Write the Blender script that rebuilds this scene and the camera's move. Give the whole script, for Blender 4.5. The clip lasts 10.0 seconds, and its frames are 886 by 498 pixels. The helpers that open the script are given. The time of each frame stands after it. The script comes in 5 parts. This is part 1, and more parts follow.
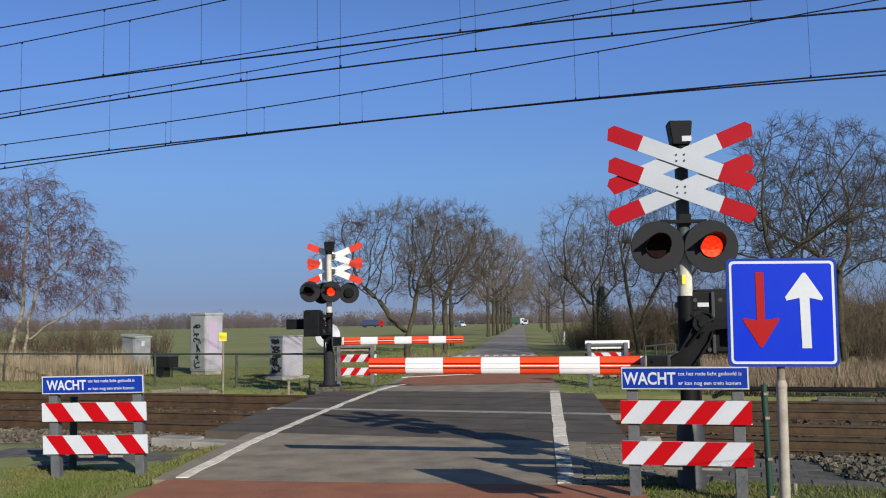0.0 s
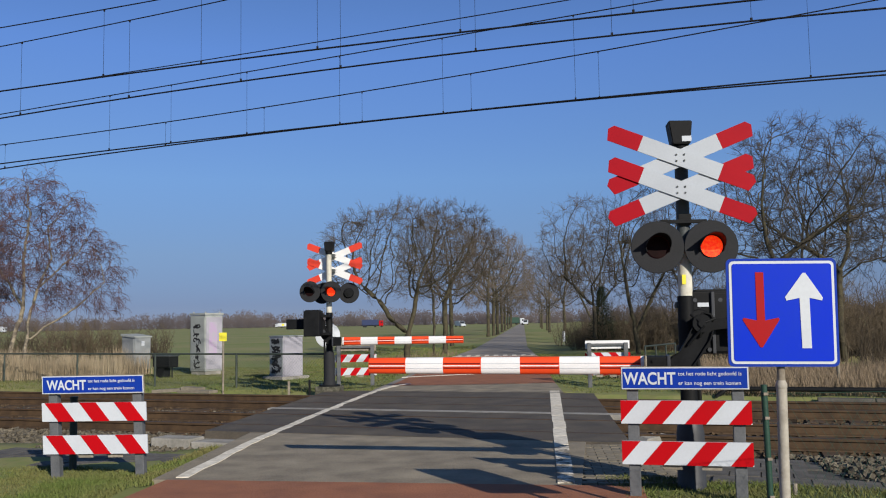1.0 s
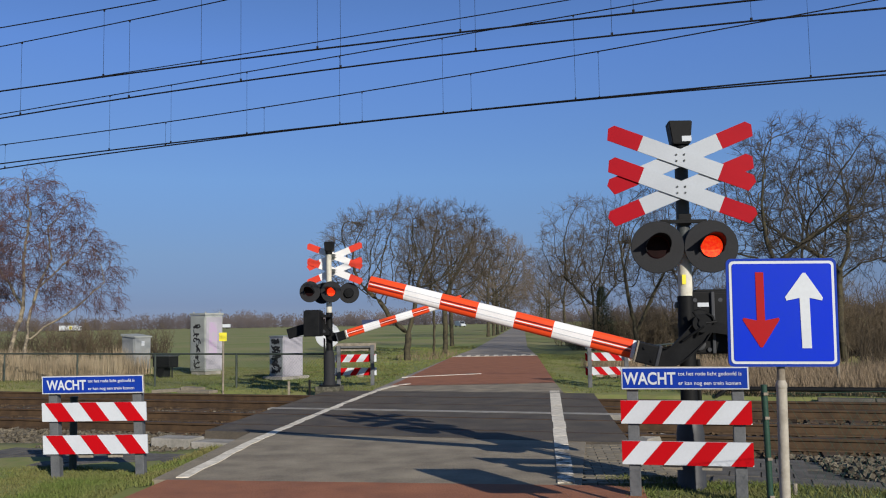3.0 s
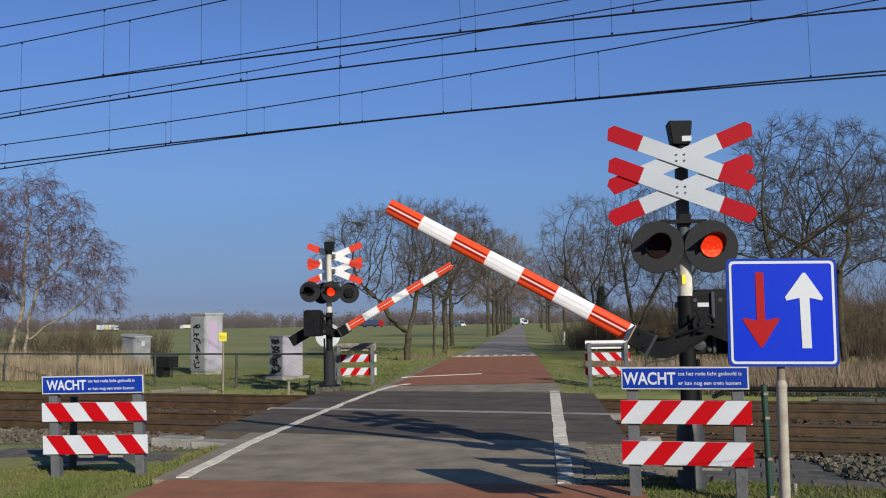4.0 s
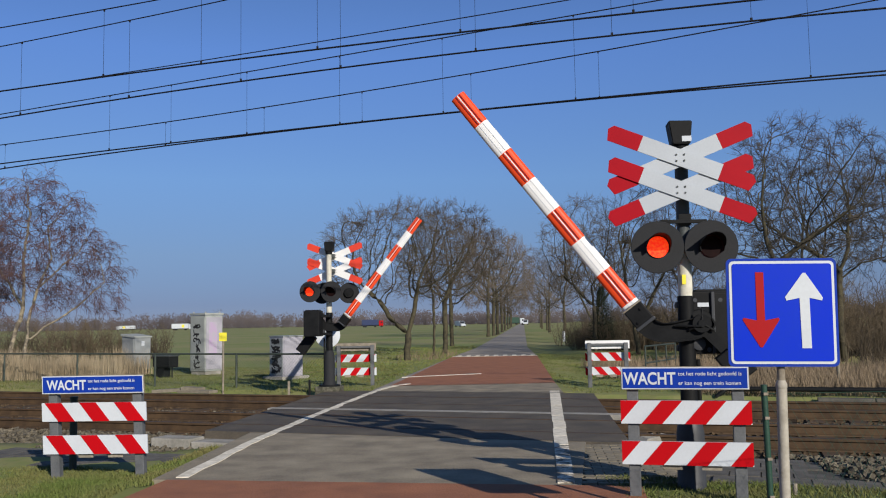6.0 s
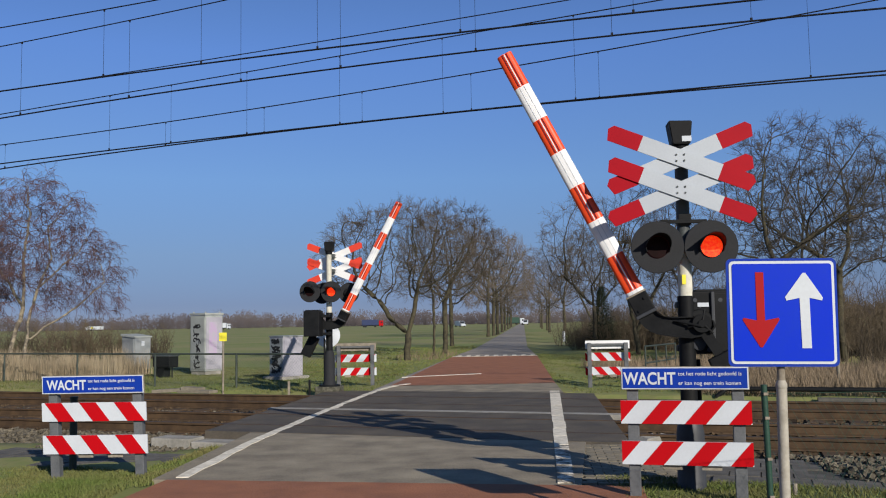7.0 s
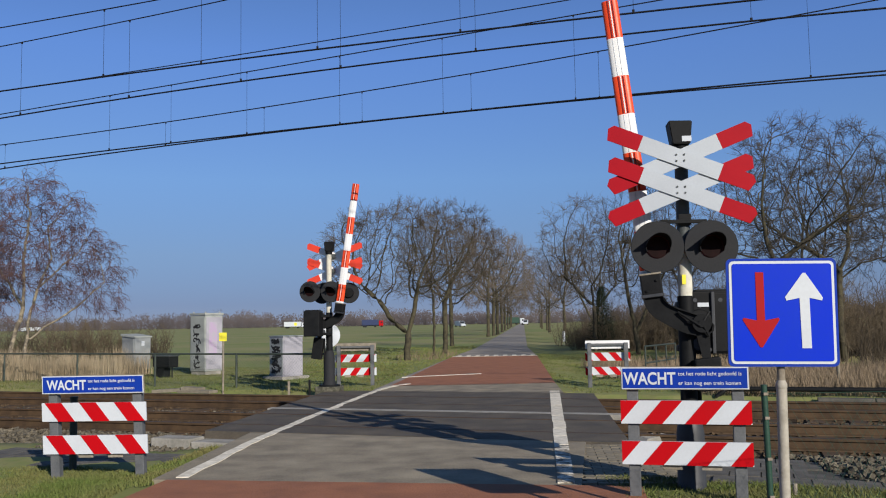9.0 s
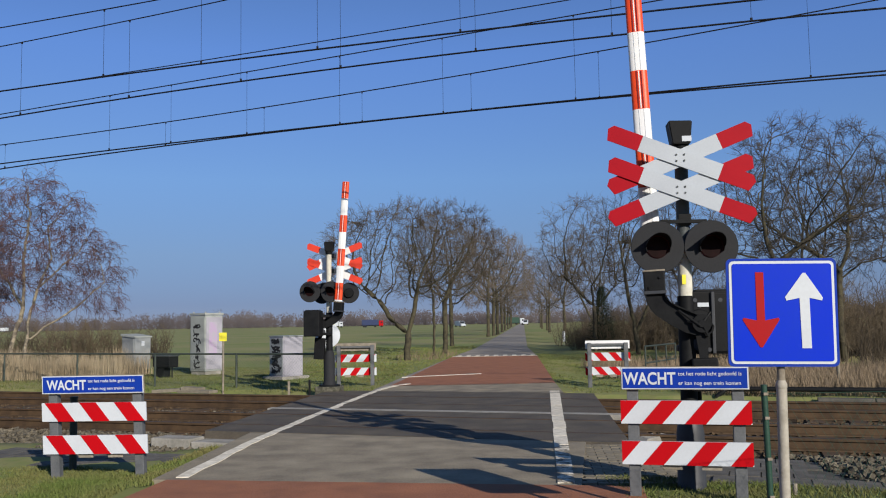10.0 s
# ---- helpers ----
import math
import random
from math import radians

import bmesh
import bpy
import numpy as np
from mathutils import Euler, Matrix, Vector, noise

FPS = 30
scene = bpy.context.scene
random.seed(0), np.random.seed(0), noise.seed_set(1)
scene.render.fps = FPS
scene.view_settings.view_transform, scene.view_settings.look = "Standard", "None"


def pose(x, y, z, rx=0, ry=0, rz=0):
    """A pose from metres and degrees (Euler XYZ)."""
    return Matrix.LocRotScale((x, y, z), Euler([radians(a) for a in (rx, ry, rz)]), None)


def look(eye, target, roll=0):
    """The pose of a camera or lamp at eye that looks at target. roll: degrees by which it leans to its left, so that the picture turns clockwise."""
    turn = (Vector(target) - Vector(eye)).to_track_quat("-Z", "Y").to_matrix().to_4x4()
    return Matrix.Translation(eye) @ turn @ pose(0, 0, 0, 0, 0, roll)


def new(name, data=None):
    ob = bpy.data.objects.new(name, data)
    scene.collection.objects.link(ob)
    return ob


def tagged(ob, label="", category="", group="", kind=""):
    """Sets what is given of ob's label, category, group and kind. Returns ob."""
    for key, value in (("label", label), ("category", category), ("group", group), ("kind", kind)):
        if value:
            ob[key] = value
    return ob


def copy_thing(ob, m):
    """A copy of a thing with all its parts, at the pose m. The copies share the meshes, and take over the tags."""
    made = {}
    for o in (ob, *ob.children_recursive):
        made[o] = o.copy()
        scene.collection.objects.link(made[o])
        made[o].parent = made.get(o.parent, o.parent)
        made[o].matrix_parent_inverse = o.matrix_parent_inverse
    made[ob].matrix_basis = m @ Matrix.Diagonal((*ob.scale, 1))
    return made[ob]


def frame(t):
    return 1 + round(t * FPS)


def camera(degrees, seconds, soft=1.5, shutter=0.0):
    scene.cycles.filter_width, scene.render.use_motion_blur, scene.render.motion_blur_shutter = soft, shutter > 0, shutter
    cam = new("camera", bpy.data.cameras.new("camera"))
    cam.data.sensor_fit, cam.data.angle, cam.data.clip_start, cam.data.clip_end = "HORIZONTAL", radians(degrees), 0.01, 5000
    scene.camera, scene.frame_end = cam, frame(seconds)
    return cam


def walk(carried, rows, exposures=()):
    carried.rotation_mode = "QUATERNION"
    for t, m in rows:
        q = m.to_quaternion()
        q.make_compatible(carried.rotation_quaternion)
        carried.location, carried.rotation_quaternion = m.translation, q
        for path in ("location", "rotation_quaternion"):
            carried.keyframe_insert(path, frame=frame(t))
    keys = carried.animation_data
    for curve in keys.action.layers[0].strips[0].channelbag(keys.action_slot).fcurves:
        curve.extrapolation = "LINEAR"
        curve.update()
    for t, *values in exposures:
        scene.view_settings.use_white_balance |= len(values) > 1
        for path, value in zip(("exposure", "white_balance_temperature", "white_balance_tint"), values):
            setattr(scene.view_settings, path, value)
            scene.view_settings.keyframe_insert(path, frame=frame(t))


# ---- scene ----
cam = camera(53.36, 10.0, soft=1.1)
VIEW = look((0, 0, 1.49), (0, 100.0, 1.49 + 8.397), -0.963)
walk(cam, [(0.0, VIEW), (10.0, VIEW)], [(0.0, -0.22), (0.5, -0.27), (1.0, -0.31), (2.0, -0.33), (4.5, -0.35), (7.0, -0.33), (8.5, -0.29), (10.0, -0.29)])

# ---- light ----
SUN_AZ, SUN_EL = 152.0, 22.8          # degrees clockwise from +y, and above the horizon
world = bpy.data.worlds.new("sky")
scene.world = world
world.use_nodes = True
wn = world.node_tree.nodes
sky = wn.new("ShaderNodeTexSky")
sky.sky_type = "NISHITA"
sky.sun_disc = False
sky.sun_elevation, sky.sun_rotation = radians(SUN_EL), radians(SUN_AZ)
sky.air_density, sky.dust_density, sky.ozone_density = 0.9, 0.1, 6.0
sky.altitude = 1800.0
tone = wn.new("ShaderNodeMix")
tone.data_type, tone.blend_type = "RGBA", "MULTIPLY"
tone.inputs["Factor"].default_value = 1.0
tone.inputs["B"].default_value = (1.12, 1.55, 2.16, 1)
soften = wn.new("ShaderNodeGamma")
soften.inputs["Gamma"].default_value = 0.60
world.node_tree.links.new(sky.outputs[0], soften.inputs["Color"])
world.node_tree.links.new(soften.outputs["Color"], tone.inputs["A"])
# a grey-lilac layer of haze low over the land, clear blue above it
way = wn.new("ShaderNodeTexCoord")
up = wn.new("ShaderNodeSeparateXYZ")
haze = wn.new("ShaderNodeValToRGB")
haze.color_ramp.elements[0].position, haze.color_ramp.elements[0].color = 0.024, (0.74, 0.58, 0.60, 1)
haze.color_ramp.elements[1].position, haze.color_ramp.elements[1].color = 0.6, (0.72, 0.70, 0.68, 1)
for place_, shade_ in ((0.078, (1.02, 0.816, 0.74, 1)), (0.16, (1.25, 1.115, 1.03, 1)), (0.294, (1.2, 1.157, 1.27, 1))):
    haze.color_ramp.elements.new(place_).color = shade_
hazed = wn.new("ShaderNodeMix")
hazed.data_type, hazed.blend_type = "RGBA", "MULTIPLY"
hazed.inputs["Factor"].default_value = 1.0
world.node_tree.links.new(way.outputs["Generated"], up.inputs[0])
world.node_tree.links.new(up.outputs["Z"], haze.inputs["Fac"])
world.node_tree.links.new(tone.outputs["Result"], hazed.inputs["A"])
world.node_tree.links.new(haze.outputs["Color"], hazed.inputs["B"])
world.node_tree.links.new(hazed.outputs["Result"], wn["Background"].inputs[0])
wn["Background"].inputs[1].default_value = 0.114
sun = new("sun", bpy.data.lights.new("sun", "SUN"))
sun.data.energy, sun.data.angle, sun.data.color = 6.3, radians(0.5), (1.0, 0.925, 0.82)
sx, sy = math.sin(radians(SUN_AZ)), math.cos(radians(SUN_AZ))
sun.matrix_world = look((sx * 30, sy * 30, 30 * math.tan(radians(SUN_EL))), (0, 0, 0))

# ---- materials ----


def mat(name, c1, c2=None, scale=6.0, rough=0.6, bump=0.0, metal=0.0, fine=60.0, spread=0.35, rnd=0.0, glow=0.0, bscale=None, spec=0.3):
    """A surface of two colours mixed by coarse and fine grain, with relief."""
    m = bpy.data.materials.new(name)
    m.use_nodes = True
    nt = m.node_tree
    nd, ln = nt.nodes, nt.links.new
    b = nd["Principled BSDF"]
    b.inputs["Roughness"].default_value = rough
    b.inputs["Metallic"].default_value = metal
    b.inputs["Specular IOR Level"].default_value = spec
    c2 = c2 or tuple(v * 0.75 for v in c1)
    co = nd.new("ShaderNodeTexCoord")
    n1, n2 = nd.new("ShaderNodeTexNoise"), nd.new("ShaderNodeTexNoise")
    n1.inputs["Scale"].default_value, n2.inputs["Scale"].default_value = scale, fine
    n1.inputs["Detail"].default_value, n2.inputs["Detail"].default_value = 5, 3
    ln(co.outputs["Object"], n1.inputs["Vector"])
    ln(co.outputs["Object"], n2.inputs["Vector"])
    add = nd.new("ShaderNodeMath")
    add.operation = "MULTIPLY_ADD"
    ln(n2.outputs["Fac"], add.inputs[0])
    add.inputs[1].default_value = 0.45
    ln(n1.outputs["Fac"], add.inputs[2])
    ramp = nd.new("ShaderNodeMapRange")
    ramp.inputs["From Min"].default_value, ramp.inputs["From Max"].default_value = 0.72 - spread / 2, 0.72 + spread / 2
    ln(add.outputs[0], ramp.inputs["Value"])
    mix = nd.new("ShaderNodeMix")
    mix.data_type = "RGBA"
    mix.inputs["A"].default_value, mix.inputs["B"].default_value = (*c1, 1), (*c2, 1)
    ln(ramp.outputs["Result"], mix.inputs["Factor"])
    out = mix.outputs["Result"]
    if rnd:
        oi, geo = nd.new("ShaderNodeObjectInfo"), nd.new("ShaderNodeNewGeometry")
        s = nd.new("ShaderNodeMath")
        ln(oi.outputs["Random"], s.inputs[0])
        ln(geo.outputs["Random Per Island"], s.inputs[1])
        mr = nd.new("ShaderNodeMapRange")
        mr.inputs["From Max"].default_value = 2.0
        mr.inputs["To Min"].default_value, mr.inputs["To Max"].default_value = 1 - rnd, 1 + rnd
        ln(s.outputs[0], mr.inputs["Value"])
        hs = nd.new("ShaderNodeHueSaturation")
        ln(mr.outputs["Result"], hs.inputs["Value"])
        ln(out, hs.inputs["Color"])
        out = hs.outputs["Color"]
    ln(out, b.inputs["Base Color"])
    rr = nd.new("ShaderNodeMapRange")
    rr.inputs["To Min"].default_value, rr.inputs["To Max"].default_value = max(rough - 0.12, 0.05), min(rough + 0.12, 1)
    ln(n1.outputs["Fac"], rr.inputs["Value"])
    ln(rr.outputs["Result"], b.inputs["Roughness"])
    if bump:
        bp = nd.new("ShaderNodeBump")
        bp.inputs["Strength"].default_value = min(1.0, bump)
        bp.inputs["Distance"].default_value = 0.01
        if bscale:
            n3 = nd.new("ShaderNodeTexNoise")
            n3.inputs["Scale"].default_value = bscale
            ln(co.outputs["Object"], n3.inputs["Vector"])
            ln(n3.outputs["Fac"], bp.inputs["Height"])
        else:
            ln(n2.outputs["Fac"], bp.inputs["Height"])
        ln(bp.outputs["Normal"], b.inputs["Normal"])
    if glow:
        ln(out, b.inputs["Emission Color"])
        b.inputs["Emission Strength"].default_value = glow
    return m


M = dict(
    asphalt=mat("worn_grey_asphalt", (0.34, 0.291, 0.207), (0.18, 0.154, 0.114), 2.2, 0.88, 0.8, fine=45, spread=0.45),
    asphalt_dark=mat("dark_crossing_asphalt", (0.062, 0.054, 0.044), (0.125, 0.106, 0.080), 2.0, 0.85, 0.8, fine=40, spread=0.45),
    asphalt_red=mat("red_asphalt", (0.37, 0.152, 0.076), (0.23, 0.10, 0.058), 2.4, 0.9, 0.8, fine=45, spread=0.6),
    asphalt_far=mat("pale_road_asphalt", (0.31, 0.28, 0.235), (0.21, 0.19, 0.165), 0.6, 0.9, 0.4, fine=60),
    concrete=mat("weathered_concrete", (0.36, 0.34, 0.30), (0.22, 0.21, 0.18), 4, 0.9, 0.6, fine=50),
    paver=mat("grey_concrete_paver", (0.130, 0.121, 0.104), (0.085, 0.08, 0.07), 5, 0.9, 0.5, rnd=0.22),
    brick_paver=mat("sandy_brick_paver", (0.25, 0.215, 0.15), (0.16, 0.14, 0.105), 6, 0.9, 0.5, rnd=0.25),
    mossstone=mat("mossy_rough_concrete", (0.135, 0.125, 0.095), (0.045, 0.046, 0.03), 11, 0.95, 1.0, fine=35, spread=0.3),
    joint=mat("sandy_joint", (0.10, 0.095, 0.08), (0.06, 0.058, 0.05), 5, 0.95, 0.3),
    line=mat("worn_white_road_paint", (0.86, 0.80, 0.67), (0.50, 0.45, 0.35), 9, 0.8, 0.4, spread=0.5, rnd=0.14),
    line_worn=mat("flaking_white_road_paint", (0.80, 0.74, 0.61), (0.17, 0.145, 0.108), 7, 0.85, 0.5, fine=30, spread=0.22),
    rail=mat("rusty_rail", (0.085, 0.052, 0.026), (0.045, 0.028, 0.016), 5, 0.8, 0.4, rnd=0.1),
    rail_top=mat("dark_rail_head", (0.055, 0.042, 0.034), (0.035, 0.028, 0.024), 3, 0.6, 0.1),
    sleeper=mat("rust_stained_sleeper", (0.09, 0.058, 0.034), (0.052, 0.036, 0.025), 5, 0.9, 0.5, rnd=0.25),
    ballast=mat("rust_dusted_ballast", (0.106, 0.070, 0.036), (0.044, 0.030, 0.019), 14, 0.95, 1.0, fine=30, rnd=0.2),
    stone=mat("ballast_stone", (0.165, 0.142, 0.10), (0.055, 0.048, 0.036), 12, 0.9, 0.5, rnd=0.5),
    red=mat("red_reflective_sheet", (0.47, 0.002, 0.006), (0.41, 0.003, 0.007), 3, 0.55, 0.05, rnd=0.05, spec=0.1),
    boardred=mat("aged_red_cross_board", (0.35, 0.003, 0.011), (0.31, 0.004, 0.012), 3, 0.55, 0.05, rnd=0.04, spec=0.1),
    boardwhite=mat("aged_white_cross_board", (0.44, 0.475, 0.51), (0.395, 0.425, 0.46), 2.5, 0.5, 0.05, spec=0.1),
    white=mat("white_reflective_sheet", (0.555, 0.59, 0.625), (0.50, 0.53, 0.56), 2.5, 0.5, 0.05, spec=0.1),
    blue=mat("blue_sign_sheet", (0.002, 0.026, 0.50), (0.003, 0.03, 0.46), 3, 0.42, 0.03, spec=0.1),
    navy=mat("blue_board_sheet", (0.007, 0.034, 0.31), (0.008, 0.038, 0.28), 3, 0.45, 0.03, spec=0.1),
    signred=mat("sign_arrow_red", (0.34, 0.008, 0.010), (0.31, 0.010, 0.012), 3, 0.45, spec=0.1),
    metal=mat("galvanised_steel", (0.29, 0.255, 0.20), (0.165, 0.14, 0.105), 9, 0.7, 0.2),
    polepale=mat("pale_galvanised_steel", (0.40, 0.37, 0.31), (0.28, 0.255, 0.21), 9, 0.65, 0.2),
    greypaint=mat("grey_painted_post", (0.13, 0.135, 0.14), (0.085, 0.09, 0.095), 7, 0.65, 0.25),
    black=mat("black_painted_iron", (0.006, 0.0065, 0.0072), (0.011, 0.0117, 0.0125), 6, 0.6, 0.05, fine=40, spec=0.14),
    columnpaint=mat("dark_blue_grey_column_paint", (0.034, 0.037, 0.043), (0.046, 0.049, 0.055), 7, 0.5, 0.06, spec=0.3),
    disc=mat("matt_dark_backboard", (0.0155, 0.0165, 0.0185), (0.022, 0.023, 0.0255), 8, 0.8, 0.15),
    poledark=mat("dark_grey_pole_paint", (0.075, 0.085, 0.085), (0.05, 0.056, 0.056), 8, 0.55, 0.2),
    polewhite=mat("yellowed_white_pole_paint", (0.62, 0.60, 0.50), (0.48, 0.46, 0.38), 8, 0.6, 0.2),
    beamred=mat("orange_red_barrier_sheet", (0.82, 0.078, 0.018), (0.74, 0.066, 0.016), 4, 0.4, 0.05),
    beamwhite=mat("white_barrier_sheet", (0.80, 0.80, 0.79), (0.70, 0.70, 0.69), 4, 0.4, 0.05),
    beamdark=mat("dark_red_reflector_stripe", (0.22, 0.012, 0.008), (0.16, 0.010, 0.008), 4, 0.35),
    lens_off=mat("unlit_dark_red_lens", (0.012, 0.0012, 0.0012), (0.006, 0.001, 0.001), 9, 0.6, spec=0.1),
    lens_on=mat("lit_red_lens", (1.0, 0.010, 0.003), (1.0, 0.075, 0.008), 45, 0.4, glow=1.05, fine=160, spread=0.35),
    paintwhite=mat("white_sign_paint", (0.80, 0.80, 0.79), (0.68, 0.68, 0.67), 2.5, 0.55, 0.05),
    paintred=mat("faded_red_sign_paint", (0.66, 0.05, 0.025), (0.58, 0.045, 0.022), 3, 0.55, 0.05),
    greenpost=mat("green_coated_steel", (0.025, 0.065, 0.045), (0.018, 0.05, 0.035), 9, 0.5, 0.2),
    fence=mat("dark_fence_steel", (0.035, 0.05, 0.042), (0.05, 0.06, 0.05), 9, 0.6, 0.2),
    cabinet=mat("grey_green_cabinet_paint", (0.36, 0.38, 0.36), (0.26, 0.28, 0.265), 2.2, 0.65, 0.1),
    cabinet_cool=mat("pale_lilac_cabinet_paint", (0.38, 0.37, 0.41), (0.30, 0.295, 0.33), 2.5, 0.65, 0.1),
    cabinet_grey=mat("weathered_grey_cabinet", (0.27, 0.29, 0.295), (0.20, 0.215, 0.22), 3, 0.6, 0.1),
    graffiti=mat("black_spray_paint", (0.012, 0.012, 0.014), (0.02, 0.02, 0.022), 20, 0.7),
    lilac=mat("faded_lilac_spray", (0.42, 0.31, 0.46), (0.38, 0.36, 0.41), 5, 0.7, spread=0.3),
    yellow=mat("yellow_marker_plate", (0.80, 0.72, 0.05), (0.7, 0.62, 0.05), 6, 0.5),
    bark=mat("oak_bark", (0.070, 0.061, 0.040), (0.036, 0.032, 0.024), 9, 0.95, 0.9, fine=30),
    bark_green=mat("mossy_bark", (0.085, 0.075, 0.042), (0.036, 0.031, 0.022), 6, 0.95, 0.9, fine=30),
    twig=mat("winter_twigs", (0.135, 0.107, 0.075), (0.072, 0.06, 0.044), 2, 0.95, rnd=0.35),
    # twigs of the far oaks: aerial haze mixed into the colour as a paler brown
    twig_far=mat("haze_paled_winter_twigs", (0.20, 0.16, 0.12), (0.13, 0.105, 0.082), 2, 0.95, rnd=0.3),
    twig_dark=mat("dark_winter_twigs", (0.088, 0.072, 0.054), (0.05, 0.042, 0.033), 2, 0.95, rnd=0.35),
    birch=mat("birch_bark", (0.36, 0.31, 0.215), (0.13, 0.11, 0.085), 5, 0.85, 0.5, fine=14, spread=0.25),
    birch_twig=mat("purple_birch_twigs", (0.15, 0.085, 0.08), (0.085, 0.052, 0.052), 2, 0.9, rnd=0.35),
    grass=mat("grass_blades", (0.095, 0.138, 0.028), (0.155, 0.145, 0.052), 1.2, 0.85, rnd=0.28),
    drygrass=mat("dry_reed", (0.50, 0.41, 0.27), (0.32, 0.25, 0.16), 1.0, 0.9, rnd=0.4),
    brownreed=mat("brown_dry_reed", (0.27, 0.205, 0.132), (0.13, 0.10, 0.066), 1.0, 0.9, rnd=0.45),
    brush=mat("brown_brushwood", (0.135, 0.104, 0.066), (0.072, 0.057, 0.039), 1.0, 0.95, rnd=0.4),
    # horizon woods, the haze in front of them painted into this greyed colour
    wood_far=mat("hazed_far_woods", (0.118, 0.100, 0.098), (0.082, 0.071, 0.075), 0.02, 1.0, rnd=0.2, fine=0.4),
    needles=mat("dark_evergreen_needles", (0.022, 0.036, 0.018), (0.012, 0.02, 0.011), 3, 0.9, rnd=0.35),
    rubber=mat("black_rubber", (0.016, 0.016, 0.017), (0.024, 0.024, 0.024), 9, 0.8),
    glass=mat("dark_vehicle_glass", (0.02, 0.024, 0.03), (0.03, 0.034, 0.04), 5, 0.12),
    truckblue=mat("dark_blue_lorry_paint", (0.03, 0.04, 0.10), (0.035, 0.05, 0.11), 2, 0.4),
    wire=mat("oxidised_copper_wire", (0.008, 0.008, 0.010), (0.012, 0.012, 0.014), 9, 0.7, spec=0.1),
    timber=mat("silvered_wood", (0.26, 0.23, 0.17), (0.18, 0.155, 0.115), 6, 0.9, 0.4),
)


def ground_mat():
    """Meadow: close-cropped green, with straw and soil in patches."""
    m = mat("winter_meadow", (0.165, 0.208, 0.050), (0.265, 0.238, 0.10), 0.09, 0.95, 0.9, fine=5, spread=0.34)
    return m


M["meadow"] = ground_mat()

# ---- building helpers ----


def link(name, bm, material, parent=None, label="", smooth=False):
    me = bpy.data.meshes.new(name)
    bm.to_mesh(me)
    bm.free()
    if smooth:
        for p in me.polygons:
            p.use_smooth = True
        me.set_sharp_from_angle(angle=radians(40))
    for mm in (material if isinstance(material, (list, tuple)) else [material]):
        me.materials.append(M[mm])
    ob = new(name, me)
    if parent:
        ob.parent = parent
    if label:
        ob["label"] = label
    return ob


def part(name, bm, material, parent, label="", smooth=False):
    return link(name, bm, material, parent, label, smooth)


def raw(name, verts, faces, material, parent=None, label=""):
    me = bpy.data.meshes.new(name)
    me.from_pydata(verts, [], faces)
    me.materials.append(M[material])
    ob = new(name, me)
    if parent:
        ob.parent = parent
    if label:
        ob["label"] = label
    return ob


def thing(name, label, category, m=None, group="", kind=""):
    ob = new(name)
    ob.empty_display_size = 0.2
    if m is not None:
        ob.matrix_world = m
    return tagged(ob, label, category, group, kind)


def box(bm, c, s, m=None, bevel=0.0):
    r = bmesh.ops.create_cube(bm, size=1.0)
    vs = r["verts"]
    mm = Matrix.Translation(c) @ Matrix.Diagonal((*s, 1))
    bmesh.ops.transform(bm, matrix=(m @ mm) if m is not None else mm, verts=vs)
    if bevel:
        es = {e for v in vs for e in v.link_edges}
        bmesh.ops.bevel(bm, geom=list(es), offset=bevel, segments=2, affect="EDGES", profile=0.6)
    return bm


def rod(bm, p0, p1, r0, r1=None, n=12):
    p0, p1 = Vector(p0), Vector(p1)
    d = p1 - p0
    q = d.to_track_quat("Z", "Y").to_matrix().to_4x4()
    bmesh.ops.create_cone(bm, cap_ends=True, segments=n, radius1=r0, radius2=r0 if r1 is None else r1,
                          depth=d.length, matrix=Matrix.Translation((p0 + p1) / 2) @ q)
    return bm


def prism(bm, pts, y0, y1, m=None):
    """Outline in x and z, given thickness from y0 to y1."""
    a = [bm.verts.new((x, y0, z)) for x, z in pts]
    b = [bm.verts.new((x, y1, z)) for x, z in pts]
    n = len(pts)
    fs = [bm.faces.new(a), bm.faces.new(b[::-1])]
    for i in range(n):
        fs.append(bm.faces.new((a[i], b[i], b[(i + 1) % n], a[(i + 1) % n])))
    bmesh.ops.recalc_face_normals(bm, faces=fs)
    if m is not None:
        bmesh.ops.transform(bm, matrix=m, verts=a + b)
    return bm


def lathe(bm, prof, n=20, m=None):
    """A turned shape about z from pairs of radius and height."""
    rings = []
    for r, z in prof:
        rings.append([bm.verts.new((r * math.cos(2 * math.pi * i / n), r * math.sin(2 * math.pi * i / n), z)) for i in range(n)])
    fs = []
    for a, b in zip(rings, rings[1:]):
        for i in range(n):
            fs.append(bm.faces.new((a[i], a[(i + 1) % n], b[(i + 1) % n], b[i])))
    fs.append(bm.faces.new(rings[0][::-1]))
    fs.append(bm.faces.new(rings[-1]))
    bmesh.ops.recalc_face_normals(bm, faces=fs)
    if m is not None:
        bmesh.ops.transform(bm, matrix=m, verts=[v for r in rings for v in r])
    return bm


